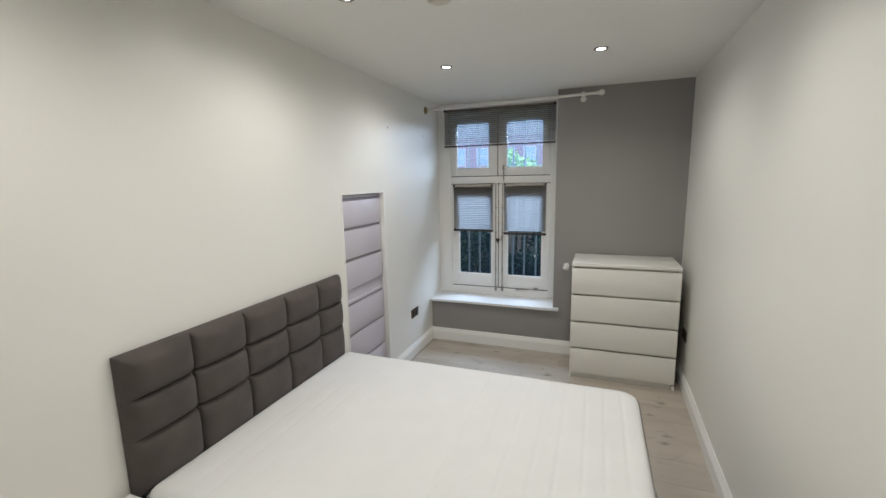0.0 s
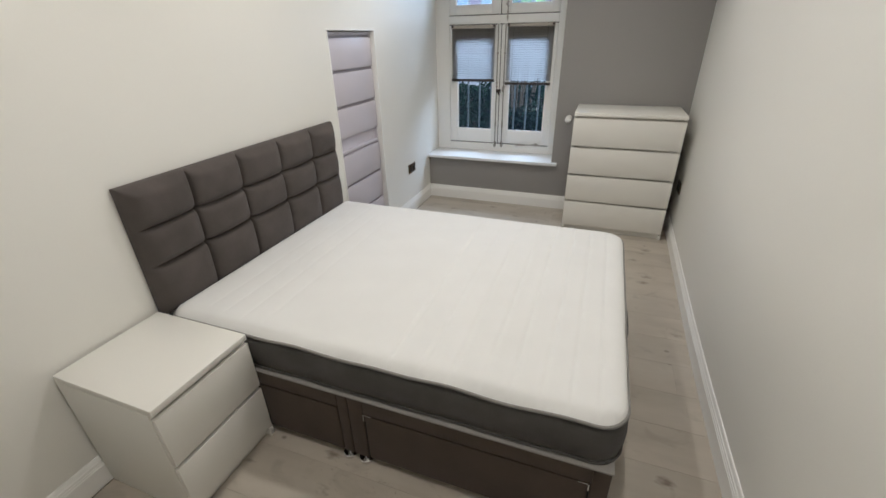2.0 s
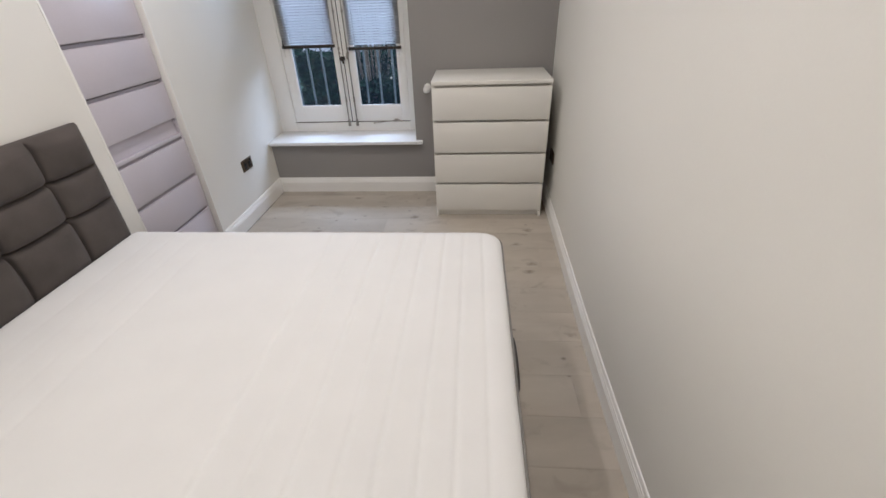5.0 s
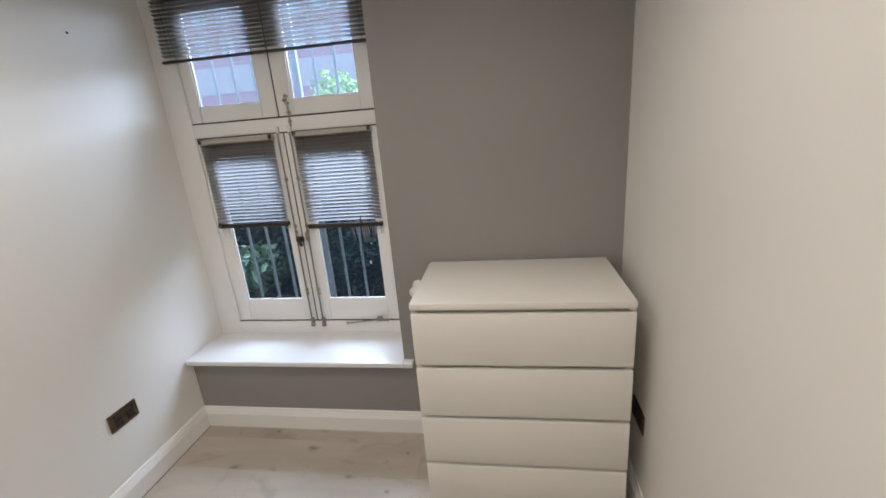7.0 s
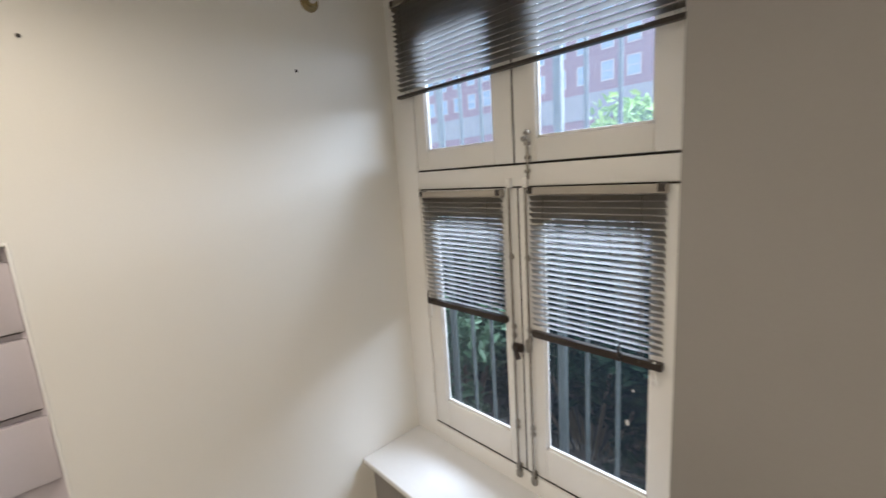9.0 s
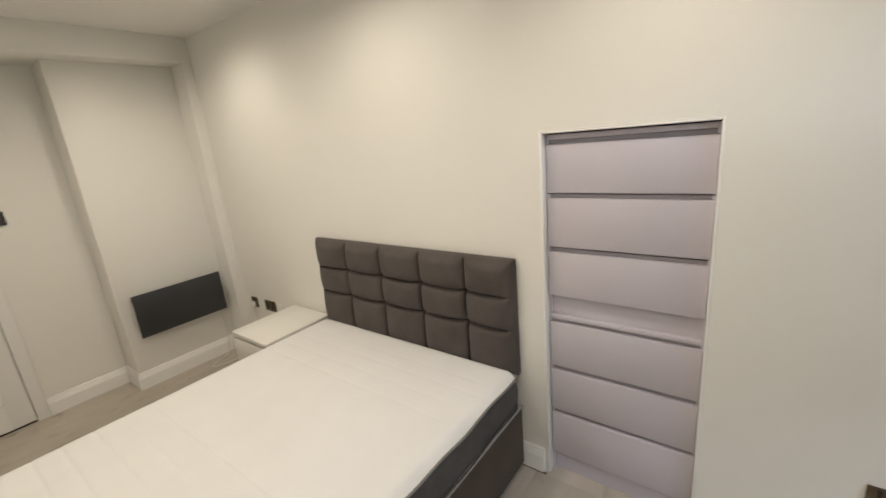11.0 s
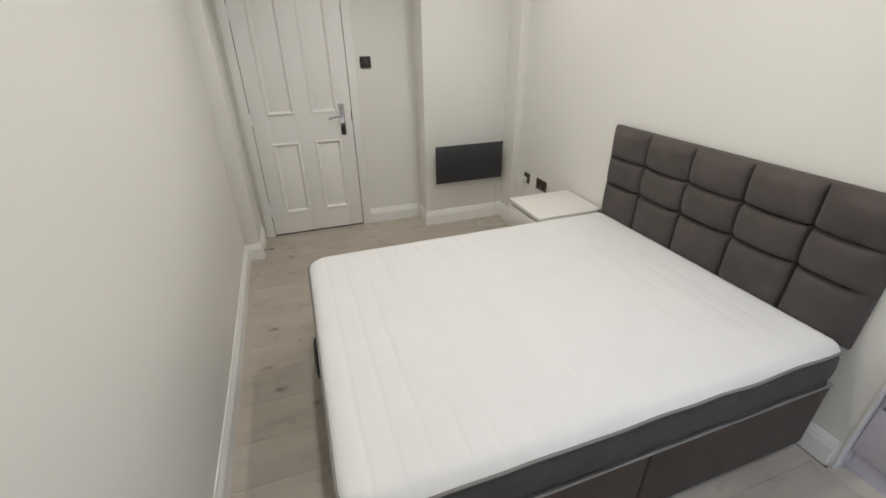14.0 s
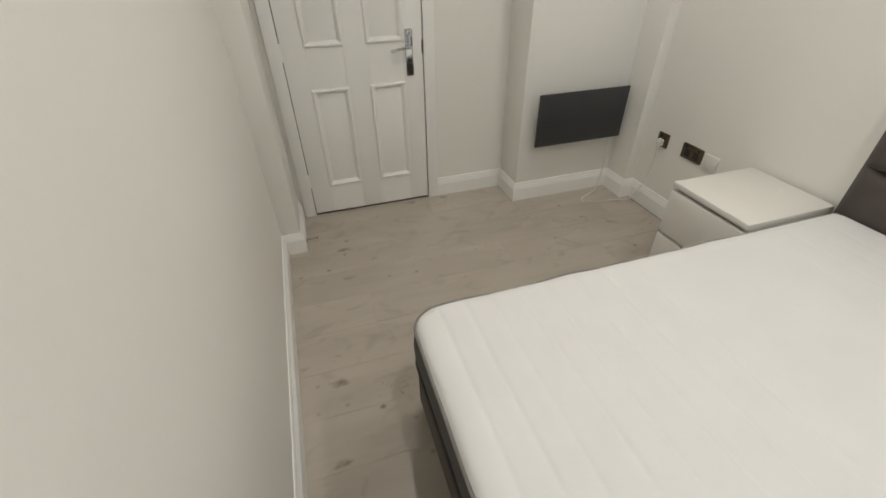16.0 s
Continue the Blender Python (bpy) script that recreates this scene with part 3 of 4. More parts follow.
def build_window():
    y = WIN_Y
    w = thing("window_1", (REVEAL / 2, y, SILL), "white painted four-light casement window with brass and zinc bolts", "window", kind="structure")
    bm = bmesh.new()
    put_box(bm, (-0.01, y - 0.012, SILL - 0.01), (0.138, y + 0.08, H + 0.01), 0.003)
    put_box(bm, (1.178, y - 0.012, SILL - 0.01), (REVEAL + 0.01, y + 0.08, H + 0.01), 0.003)
    put_box(bm, (0.138, y - 0.012, SILL - 0.01), (1.178, y + 0.08, 0.534), 0.003)
    put_box(bm, (0.138, y - 0.012, 2.352), (1.178, y + 0.08, H + 0.01), 0.003)
    part("window_frame", bm, GLOSS, w)
    part("transom", box((0.138, y - 0.014, 1.650), (1.178, y + 0.08, 1.722), 0.004), GLOSS, w)
    lights = (("lower_sash", 0.140, 0.654, 0.541, 1.644, 0.078, 0.070, 0.130, 0.104), ("lower_sash", 0.660, 1.176, 0.541, 1.644, 0.090, 0.066, 0.130, 0.104),
              ("upper_sash", 0.140, 0.645, 1.729, 2.346, 0.062, 0.085, 0.075, 0.075), ("upper_sash", 0.651, 1.176, 1.729, 2.346, 0.088, 0.070, 0.075, 0.075))
    for name, x0, x1, z0, z1, wl, wr, wb, wt in lights:
        s = part(name, ring_frame(bmesh.new(), x0, x1, z0, z1, wl, wr, wb, wt, y - 0.004, y + 0.027, 0.045), GLOSS, w)
        bm = bmesh.new()
        for a, b in (((x0 + wl, y + 0.004, z0 + wb), (x1 - wr, y + 0.016, z0 + wb + 0.010)), ((x0 + wl, y + 0.004, z0 + wb), (x0 + wl + 0.008, y + 0.016, z1 - wt)),
                     ((x1 - wr - 0.008, y + 0.004, z0 + wb), (x1 - wr, y + 0.016, z1 - wt))):
            put_box(bm, a, b, 0.002)
        part("glazing_bead", bm, GLOSS, s)
        g = part("pane", box((x0 + wl - 0.005, y + 0.018, z0 + wb - 0.005), (x1 - wr + 0.005, y + 0.022, z1 - wt + 0.005)), HAZY if name == "upper_sash" else GLASS, s)
        g.visible_shadow = False
        if name == "lower_sash" and x0 > 0.6:
            for px, pz, pr in ((1.037, 0.893, 0.0085), (1.054, 1.008, 0.004)):
                part("paint_speck", ball(bmesh.new(), (px, y + 0.0175, pz), pr, (0.8, 0.12, 1.25), 10, 6), WPLAST, s, "white paint speck on the glass")
    # dark shut joints between casements and frame
    bm = bmesh.new()
    put_box(bm, (0.138, y - 0.002, 0.534), (1.178, y + 0.03, 0.541))
    put_box(bm, (0.138, y - 0.001, 1.644), (1.178, y + 0.03, 1.650))
    put_box(bm, (0.138, y - 0.002, 1.722), (1.178, y + 0.03, 1.729))
    put_box(bm, (0.654, y - 0.0005, 0.541), (0.660, y + 0.03, 1.644))
    put_box(bm, (0.645, y - 0.0005, 1.729), (0.651, y + 0.03, 2.346))
    part("draught_strip", bm, DARKGAP, w, "dark shut joints")
    # two long bolts on the meeting stiles
    for bx in (0.632, 0.702):
        bm = rod(bmesh.new(), (bx, y - 0.022, 0.505), (bx, y - 0.022, 1.672), 0.0048, 14)
        b = part("espagnolette_bolt", bm, STEEL, w, "long dull metal bolt rod")
        for z in (0.72, 0.745, 1.10, 1.135, 1.40, 1.655):
            part("guide", ball(bmesh.new(), (bx, y - 0.018, z), 0.0105, (0.95, 1, 1.2), 12, 8), STEEL, b)
        bm = box((bx - 0.012, y - 0.026, 0.505), (bx + 0.012, y - 0.006, 0.535), 0.004)
        put_box(bm, (bx - 0.009, y - 0.030, 0.545), (bx + 0.009, y - 0.006, 0.563), 0.004)
        part("keeper", bm, STEEL, b)
        part("top_keeper", box((bx - 0.011, y - 0.028, 1.645), (bx + 0.011, y - 0.008, 1.680), 0.005, 3), GLOSS, b)
    bm = box((0.630, y - 0.034, 1.045), (0.675, y - 0.016, 1.075), 0.004)
    tube(bm, spline([(0.640, y - 0.036, 1.066), (0.655, y - 0.044, 1.050), (0.668, y - 0.046, 1.024)]), 0.009, 10)
    part("window_handle", bm, RAILM, w, "dark brown turning handle")
    bm = box((0.688, y - 0.03, 1.05), (0.708, y - 0.014, 1.10), 0.004)
    part("window_catch", bm, STEEL, w)
    # short bolt of the upper light
    bm = rod(bmesh.new(), (0.712, y - 0.018, 1.672), (0.712, y - 0.018, 1.835), 0.0045, 10)
    for z in (1.70, 1.745, 1.79, 1.825):
        put_box(bm, (0.703, y - 0.024, z - 0.006), (0.721, y - 0.006, z + 0.006), 0.002)
    ball(bm, (0.704, y - 0.026, 1.805), 0.009)
    part("top_bolt", bm, STEEL, w, "short zinc bolt on the upper light")
    bm = rod(bmesh.new(), (0.86, y - 0.03, 0.530), (1.085, y - 0.022, 0.552), 0.0045, 8)
    put_box(bm, (1.04, y - 0.03, 0.538), (1.075, y - 0.006, 0.562), 0.004)
    rod(bm, (1.07, y - 0.024, 0.545), (1.115, y - 0.024, 0.542), 0.006, 8)
    ball(bm, (0.86, y - 0.03, 0.530), 0.008)
    part("casement_stay", bm, STEEL, w, "dull metal casement stay")
    for hz in (0.64, 1.42, 1.83, 2.25):
        part("hinge", rod(bmesh.new(), (0.139, y - 0.010, hz - 0.04), (0.139, y - 0.010, hz + 0.04), 0.0055, 10), GLOSS, w)
        part("hinge", rod(bmesh.new(), (1.177, y - 0.010, hz - 0.04), (1.177, y - 0.010, hz + 0.04), 0.0055, 10), GLOSS, w)


build_window()


def venetian(x0, x1, z0, z1, y, label, tilt, rail=0.024):
    """A blind with its slats let down over z0 to z1."""
    b = thing("venetian_blind", ((x0 + x1) / 2, y, z1), label, "blind", "taupe venetian blinds")
    bm = box((x0, y - 0.014, z1 - 0.024), (x1, y + 0.012, z1), 0.002)
    part("headrail", bm, SLAT if rail < 0.02 else HEADR, b)
    pitch, depth = 0.0193, 0.0125
    n = int((z1 - 0.03 - z0 - 0.012) / pitch)
    c, s = math.cos(radians(tilt)), math.sin(radians(tilt))
    bm = bmesh.new()
    cols = []
    for x in (x0 + 0.003, x1 - 0.003):
        cols.append([bm.verts.new((x, y + u * depth * c + 0.0014 * (1 - u * u) * s, u * depth * s + 0.0014 * (1 - u * u) * c)) for u in (-1, -0.5, 0, 0.5, 1)]
                    + [bm.verts.new((x, y + u * depth * c + 0.0014 * (1 - u * u) * s, u * depth * s + 0.0014 * (1 - u * u) * c - 0.0005)) for u in (1, 0.5, 0, -0.5, -1)])
    for k in range(10):
        bm.faces.new((cols[0][k], cols[1][k], cols[1][(k + 1) % 10], cols[0][(k + 1) % 10]))
    bm.faces.new(cols[0]), bm.faces.new(cols[1])
    me = mesh_of("slat", bm, SLAT_T if rail < 0.02 else SLAT_L, ((x0 + x1) / 2, y, 0), 50)
    for k in range(n):
        o = new("slat", me)
        o.parent = b
        o.location = (0, 0, -0.036 - pitch * k)
        o.rotation_euler = (radians(random.uniform(-2.5, 2.5)), radians(random.uniform(-0.12, 0.12)), 0)
    part("bottom_rail", box((x0, y - 0.012, z0 - 0.003), (x1, y + 0.011, z0 - 0.003 + rail), 0.003), RAILM, b, "dark brown bottom rail")
    for x in (x0 + 0.06, x1 - 0.06):
        bm = bmesh.new()
        rod(bm, (x, y - 0.0135, z0 + 0.01), (x, y - 0.0135, z1 - 0.02), 0.0008, 5)
        rod(bm, (x, y + 0.0135, z0 + 0.01), (x, y + 0.0135, z1 - 0.02), 0.0008, 5)
        part("ladder_cord", bm, SLAT, b)
    for x in (x0 + 0.012, x1 - 0.012):
        part("end_bracket", box((x - 0.010, y - 0.0155, z1 - 0.020), (x + 0.010, y + 0.013, z1 + 0.002), 0.002), RAILM, b)
    return b


blind_t = venetian(0.078, 1.222, 2.036, 2.412, WIN_Y - 0.030, "taupe aluminium venetian blind half lowered over the upper lights", -17, 0.013)
blind_a = venetian(0.166, 0.604, 1.146, 1.640, WIN_Y - 0.022, "taupe aluminium venetian blind half lowered on the lower casement", -45)
blind_b = venetian(0.718, 1.150, 1.122, 1.646, WIN_Y - 0.022, "taupe aluminium venetian blind half lowered on the casement", -45)
for b, x, z in ((blind_a, 0.185, 1.146), (blind_b, 1.035, 1.122)):
    bm = tube(bmesh.new(), spline([(x, WIN_Y - 0.038, z + 0.06), (x - 0.004, WIN_Y - 0.042, z + 0.03), (x + 0.004, WIN_Y - 0.04, z + 0.004)]), 0.003, 6)
    ball(bm, (x, WIN_Y - 0.04, z + 0.022), 0.007, (1, 1, 1.5), 10, 8)
    part("cord_toggle", bm, BLACK, b, "black cord toggle")
for b, x, z in ((blind_a, 0.178, 1.10), (blind_b, 1.130, 1.095)):
    bm = rod(bmesh.new(), (x, WIN_Y - 0.03, z - 0.012), (x, WIN_Y - 0.03, z + 0.05), 0.004, 8)
    ball(bm, (x, WIN_Y - 0.03, z - 0.012), 0.007, (1, 1, 1.6), 10, 8)
    part("cord_end", bm, WPLAST, b, "white cord end")


# ---- curtain pole, holdback, wall plugs ----
pole = thing("curtain_pole", (0.8, 4.63, 2.385), "white curtain pole with ball finial fixed over the window", "curtain pole")
part("pole", rod(bmesh.new(), (0.012, 4.63, 2.372), (1.60, 4.63, 2.402), 0.0125, 16), WPLAST, pole)
part("finial", lathe(bmesh.new(), [(0.0, 0), (0.014, 0.0), (0.016, 0.012), (0.012, 0.016), (0.020, 0.026), (0.026, 0.042), (0.024, 0.056), (0.012, 0.066), (0, 0.068)],
     Matrix.Translation((1.585, 4.63, 2.402)) @ Matrix.Rotation(radians(89), 4, "Y")), WPLAST, pole)
bm = rod(bmesh.new(), (1.478, 4.63, 2.39), (1.478, L, 2.37), 0.008)
lathe(bm, [(0.0, -0.012), (0.021, -0.012), (0.021, 0.012), (0, 0.012)], Matrix.Translation((1.478, 4.63, 2.400)) @ Matrix.Rotation(radians(89), 4, "Y"))
lathe(bm, [(0, 0), (0.026, 0), (0.022, 0.008), (0, 0.010)], Matrix.Translation((1.478, L - 0.0005, 2.37)) @ Matrix.Rotation(radians(90), 4, "X"))
part("bracket", bm, WPLAST, pole)
part("end_socket", lathe(bmesh.new(), [(0, 0), (0.036, 0), (0.034, 0.008), (0.022, 0.012), (0.021, 0.024), (0.013, 0.024), (0, 0.022)],
     Matrix.Translation((0.0005, 4.63, 2.372)) @ Matrix.Rotation(radians(90), 4, "Y")), BRASS, pole, "aged brass end socket")

hold = thing("curtain_holdback", (1.378, L, 0.872), "white ball curtain holdback fixed to the grey wall", "holdback")
bm = lathe(bmesh.new(), [(0, 0), (0.027, 0), (0.027, 0.006), (0.020, 0.012), (0.009, 0.018), (0.008, 0.045), (0.012, 0.05)], Matrix.Translation((1.378, L, 0.875)) @ Matrix.Rotation(radians(90), 4, "X"))
part("stem", bm, WPLAST, hold)
part("knob", ball(bmesh.new(), (1.376, L - 0.072, 0.868), 0.027, (1, 0.85, 1)), WPLAST, hold)
for y, z in ((4.546, 2.12), (3.816, 2.123)):
    bm = lathe(bmesh.new(), [(0, 0), (0.0055, 0), (0.0055, 0.002), (0.003, 0.0025), (0, 0.001)], Matrix.Translation((0.0002, y, z)) @ Matrix.Rotation(radians(90), 4, "Y"), 12)
    solid("wall_plug", bm, RAILM, "small brown screw plug in the white wall", "wall plug", group="wall plugs")


# ---- ceiling fittings ----
def downlight(x, y):
    d = thing("downlight", (x, y, H), "lit recessed downlight with dull bronze trim in the ceiling", "ceiling light", "recessed downlights")
    part("trim_ring", lathe(bmesh.new(), [(0.0245, 0.0), (0.043, 0.0), (0.043, -0.003), (0.039, -0.0065), (0.030, -0.006), (0.0245, -0.001)], Matrix.Translation((x, y, H)), 28), TRIM, d, "dull bronze trim ring")
    part("lens", lathe(bmesh.new(), [(0, -0.001), (0.024, -0.001), (0.024, -0.003), (0, -0.0035)], Matrix.Translation((x, y, H)), 24), LAMP_GLOW, d, "glowing lamp lens")
    return d


first = downlight(*SPOTS[0])
for sx, sy in SPOTS[1:]:
    copy_thing(first, Matrix.Translation((sx, sy, H)))
al = thing("smoke_alarm", (0.98, 2.43, H), "aged cream round smoke alarm on the ceiling", "smoke alarm")
m = Matrix.Translation((0.98, 2.43, H))
part("base", lathe(bmesh.new(), [(0, 0), (0.058, 0), (0.058, -0.018), (0.054, -0.020), (0, -0.020)], m, 32), AGED, al)
part("sensor_slot", lathe(bmesh.new(), [(0, -0.019), (0.050, -0.019), (0.050, -0.026), (0, -0.026)], m, 32), DARKGAP, al)
part("cover", lathe(bmesh.new(), [(0, -0.025), (0.056, -0.025), (0.056, -0.038), (0.050, -0.050), (0.042, -0.055), (0, -0.056)], m, 32), AGED, al)
part("test_button", lathe(bmesh.new(), [(0, -0.050), (0.009, -0.050), (0.009, -0.059), (0, -0.060)], m @ Matrix.Translation((-0.03, -0.01, 0)), 16), AGED, al)


# ---- bed ----
BX0, BX1, BY0, BY1 = 0.055, 1.867, 1.601, 2.994


def rounded(x0, x1, y0, y1, r, rh, n=8):
    """A plan with corners of radius r at the foot and rh at the head."""
    out = []
    for cx, cy, a0, r in ((x1 - r, y0 + r, -90, r), (x1 - r, y1 - r, 0, r), (x0 + rh, y1 - rh, 90, rh), (x0 + rh, y0 + rh, 180, rh)):
        out += [(cx + r * math.cos(radians(a0 + 90 * k / n)), cy + r * math.sin(radians(a0 + 90 * k / n))) for k in range(n + 1)]
    return out


def denser(pts, step=0.05):
    out = []
    for i, p in enumerate(pts):
        q = pts[(i + 1) % len(pts)]
        n = max(1, int(math.dist(p, q) / step))
        out += [(p[0] + (q[0] - p[0]) * k / n, p[1] + (q[1] - p[1]) * k / n) for k in range(n)]
    return out


def shell(bm, levels, x0, x1, y0, y1, r, rh):
    """A wall round a rounded plan: levels of (outset, height)."""
    plan = denser(rounded(x0, x1, y0, y1, r, rh))
    cx, cy = (x0 + x1) / 2, (y0 + y1) / 2
    rings = []
    for o, z in levels:
        ring = []
        for x, y in plan:
            ring.append(bm.verts.new((x + (o if x > cx else -o) * min(1, abs(x - cx) / ((x1 - x0) / 2 - r)) , y + (o if y > cy else -o) * min(1, abs(y - cy) / ((y1 - y0) / 2 - r)), z)))
        rings.append(ring)
    n = len(plan)
    for a, b in zip(rings, rings[1:]):
        for i in range(n):
            bm.faces.new((a[i], a[(i + 1) % n], b[(i + 1) % n], b[i]))
    return rings


def build_mattress():
    m = thing("mattress", ((BX0 + BX1) / 2, (BY0 + BY1) / 2, 0.366), "bare white knit double mattress with a dark grey border", "mattress")
    r, rh = 0.095, 0.04
    bm = bmesh.new()
    rings = shell(bm, [(-0.012, 0.367), (-0.002, 0.378), (0.004, 0.42), (0.005, 0.46), (0.002, 0.495), (-0.003, 0.511), (-0.014, 0.519)], BX0, BX1, BY0, BY1, r, rh)
    bm.faces.new(rings[0])
    part("border", bm, BORDER, m, "dark grey knit side border", 60)
    # quilted top: channels run from side to side
    lines = (0.22, 0.31, 0.41, 0.51, 1.085, 1.205, 1.31, 1.42, 1.51, 1.61, 1.695, 1.78)
    bm = bmesh.new()
    nx, ny = 300, 60
    cx, cy, hx, hy = (BX0 + BX1) / 2, (BY0 + BY1) / 2, (BX1 - BX0) / 2 - 0.004, (BY1 - BY0) / 2 - 0.004
    grid = []
    for i in range(nx + 1):
        col = []
        for j in range(ny + 1):
            u, v = (2 * i / nx - 1) * hx, (2 * j / ny - 1) * hy
            q = rh if u < 0 else r
            du, dv = abs(u) - (hx - q), abs(v) - (hy - q)
            if du > 0 and dv > 0:
                k = max(du, dv) / math.hypot(du, dv)
                x, y = cx + math.copysign(hx - q + du * k, u), cy + math.copysign(hy - q + dv * k, v)
            else:
                x, y = cx + u, cy + v
            edge = min(hx - abs(u) + (0.006 if u < 0 else 0), hy - abs(v))
            if du > 0 and dv > 0:
                edge = q - max(du, dv)
            t = min(1, edge / 0.06)
            z = 0.528 + 0.032 * math.sqrt(max(0, 1 - (1 - t) ** 2)) + 0.003 * noise.noise((x * 2.2, y * 2.2, 0.3)) * t
            for q in lines:
                d = abs(x + 0.004 * noise.noise((q * 9, y * 4, 2)) - q)
                z -= (0.0038 if q > 0.9 else 0.0014) * math.exp(-((d / 0.0075) ** 2)) * min(1, t * 1.2)
            z += 0.0018 * noise.noise((x * 7, y * 1.2, 4.1)) * t
            if t < 0.02:
                z += 0.012 * noise.noise((x * 5, y * 5, 9))
            col.append(bm.verts.new((x, y, z)))
        grid.append(col)
    # the head end closes down to the border
    low = [bm.verts.new((v.co.x, v.co.y, 0.527)) for v in grid[0]]
    for j in range(ny):
        bm.faces.new((low[j], grid[0][j], grid[0][j + 1], low[j + 1]))
    for i in range(nx):
        for j in range(ny):
            bm.faces.new((grid[i][j], grid[i + 1][j], grid[i + 1][j + 1], grid[i][j + 1]))
    part("quilted_top", bm, KNIT, m, "white quilted knit top panel", 180)
    for z, rad, o in ((0.526, 0.0055, -0.002), (0.372, 0.0045, 0.001)):
        plan = denser(rounded(BX0 - o, BX1 + o, BY0 - o, BY1 + o, r, rh), 0.04)
        pts = [(x, y, z + 0.012 * noise.noise((x * 5, y * 5, 9))) for x, y in plan]
        bm = tube(bmesh.new(), pts + pts[:1], rad, 8)
        part("piping", bm, PIPING if z > 0.5 else BORDER, m)
    bm = tube(bmesh.new(), spline([(BX1, 2.15, 0.452), (BX1 + 0.011, 2.17, 0.456), (BX1 + 0.014, 2.27, 0.458), (BX1 + 0.011, 2.37, 0.456), (BX1, 2.39, 0.450)]), 0.0075, 8)
    part("handle", bm, BLACK, m, "black fabric carry handle")
    part("care_label", box((BX1 + 0.004, 2.24, 0.398), (BX1 + 0.007, 2.385, 0.442), 0.001), WPLAST, m, "white sewn label")


def build_divan():
    x0, x1, y0, y1, split = 0.038, 1.846, 1.588, 2.998, 0.902
    d = thing("divan_base", ((x0 + x1) / 2, (y0 + y1) / 2, 0), "brown grey fabric divan bed base with drawers", "bed base")
    halves = []
    for a, b in ((x0, split - 0.0015), (split + 0.0015, x1)):
        halves.append(part("base_half", box((a, y0 + 0.012, 0.040), (b, y1, 0.360), 0.012, 3), DIVAN, d))
    # fabric face with drawers let in
    for (a, b), (da, db) in zip(((x0, split - 0.0015), (split + 0.0015, x1)), ((0.12, 0.852), (0.972, 1.788))):
        bm = bmesh.new()
        put_box(bm, (a, y0, 0.038), (da - 0.004, y0 + 0.02, 0.358), 0.005)
        put_box(bm, (db + 0.004, y0, 0.038), (b, y0 + 0.02, 0.358), 0.005)
        put_box(bm, (da - 0.004, y0, 0.288), (db + 0.004, y0 + 0.02, 0.358), 0.005)
        half = halves[0] if a == x0 else halves[1]
        part("face", bm, DIVAN, half)
        part("shut_gap", box((da - 0.0035, y0 + 0.0085, 0.042), (db + 0.0035, y0 + 0.0118, 0.2875)), DARKGAP, half, "dark shut gap round the drawer")
        part("drawer_front", box((da + 0.002, y0 + 0.001, 0.040), (db - 0.002, y0 + 0.02, 0.281), 0.006, 3), DIVAN, half)
        for ex, sg in ((da, 1), (db, -1)) if a > x0 else ():
            bm = bmesh.new()
            put_box(bm, (ex - 0.004, y0 - 0.0015, 0.255), (ex, y0 + 0.004, 0.288))
            put_box(bm, (min(ex, ex + sg * 0.035), y0 - 0.0015, 0.284), (max(ex, ex + sg * 0.035), y0 + 0.004, 0.288))
            part("corner_clip", bm, CHROME, half, "small metal corner clip")
    part("valance_tape", box((x0 - 0.001, y0 - 0.004, 0.3585), (x1 + 0.004, y1 + 0.004, 0.3665), 0.003), TAPE, d, "light grey fabric edge tape")
    for gx in (0.13, 0.870, 0.945, 1.805):
        for gy in (1.606, 2.95):
            bm = lathe(bmesh.new(), [(0, 0.0), (0.024, 0.0), (0.030, 0.006), (0.031, 0.020), (0.028, 0.022), (0.012, 0.016), (0.010, 0.042), (0, 0.042)], Matrix.Translation((gx, gy, 0)), 18)
            part("glide", bm, CHROME, d, "chrome glide foot")


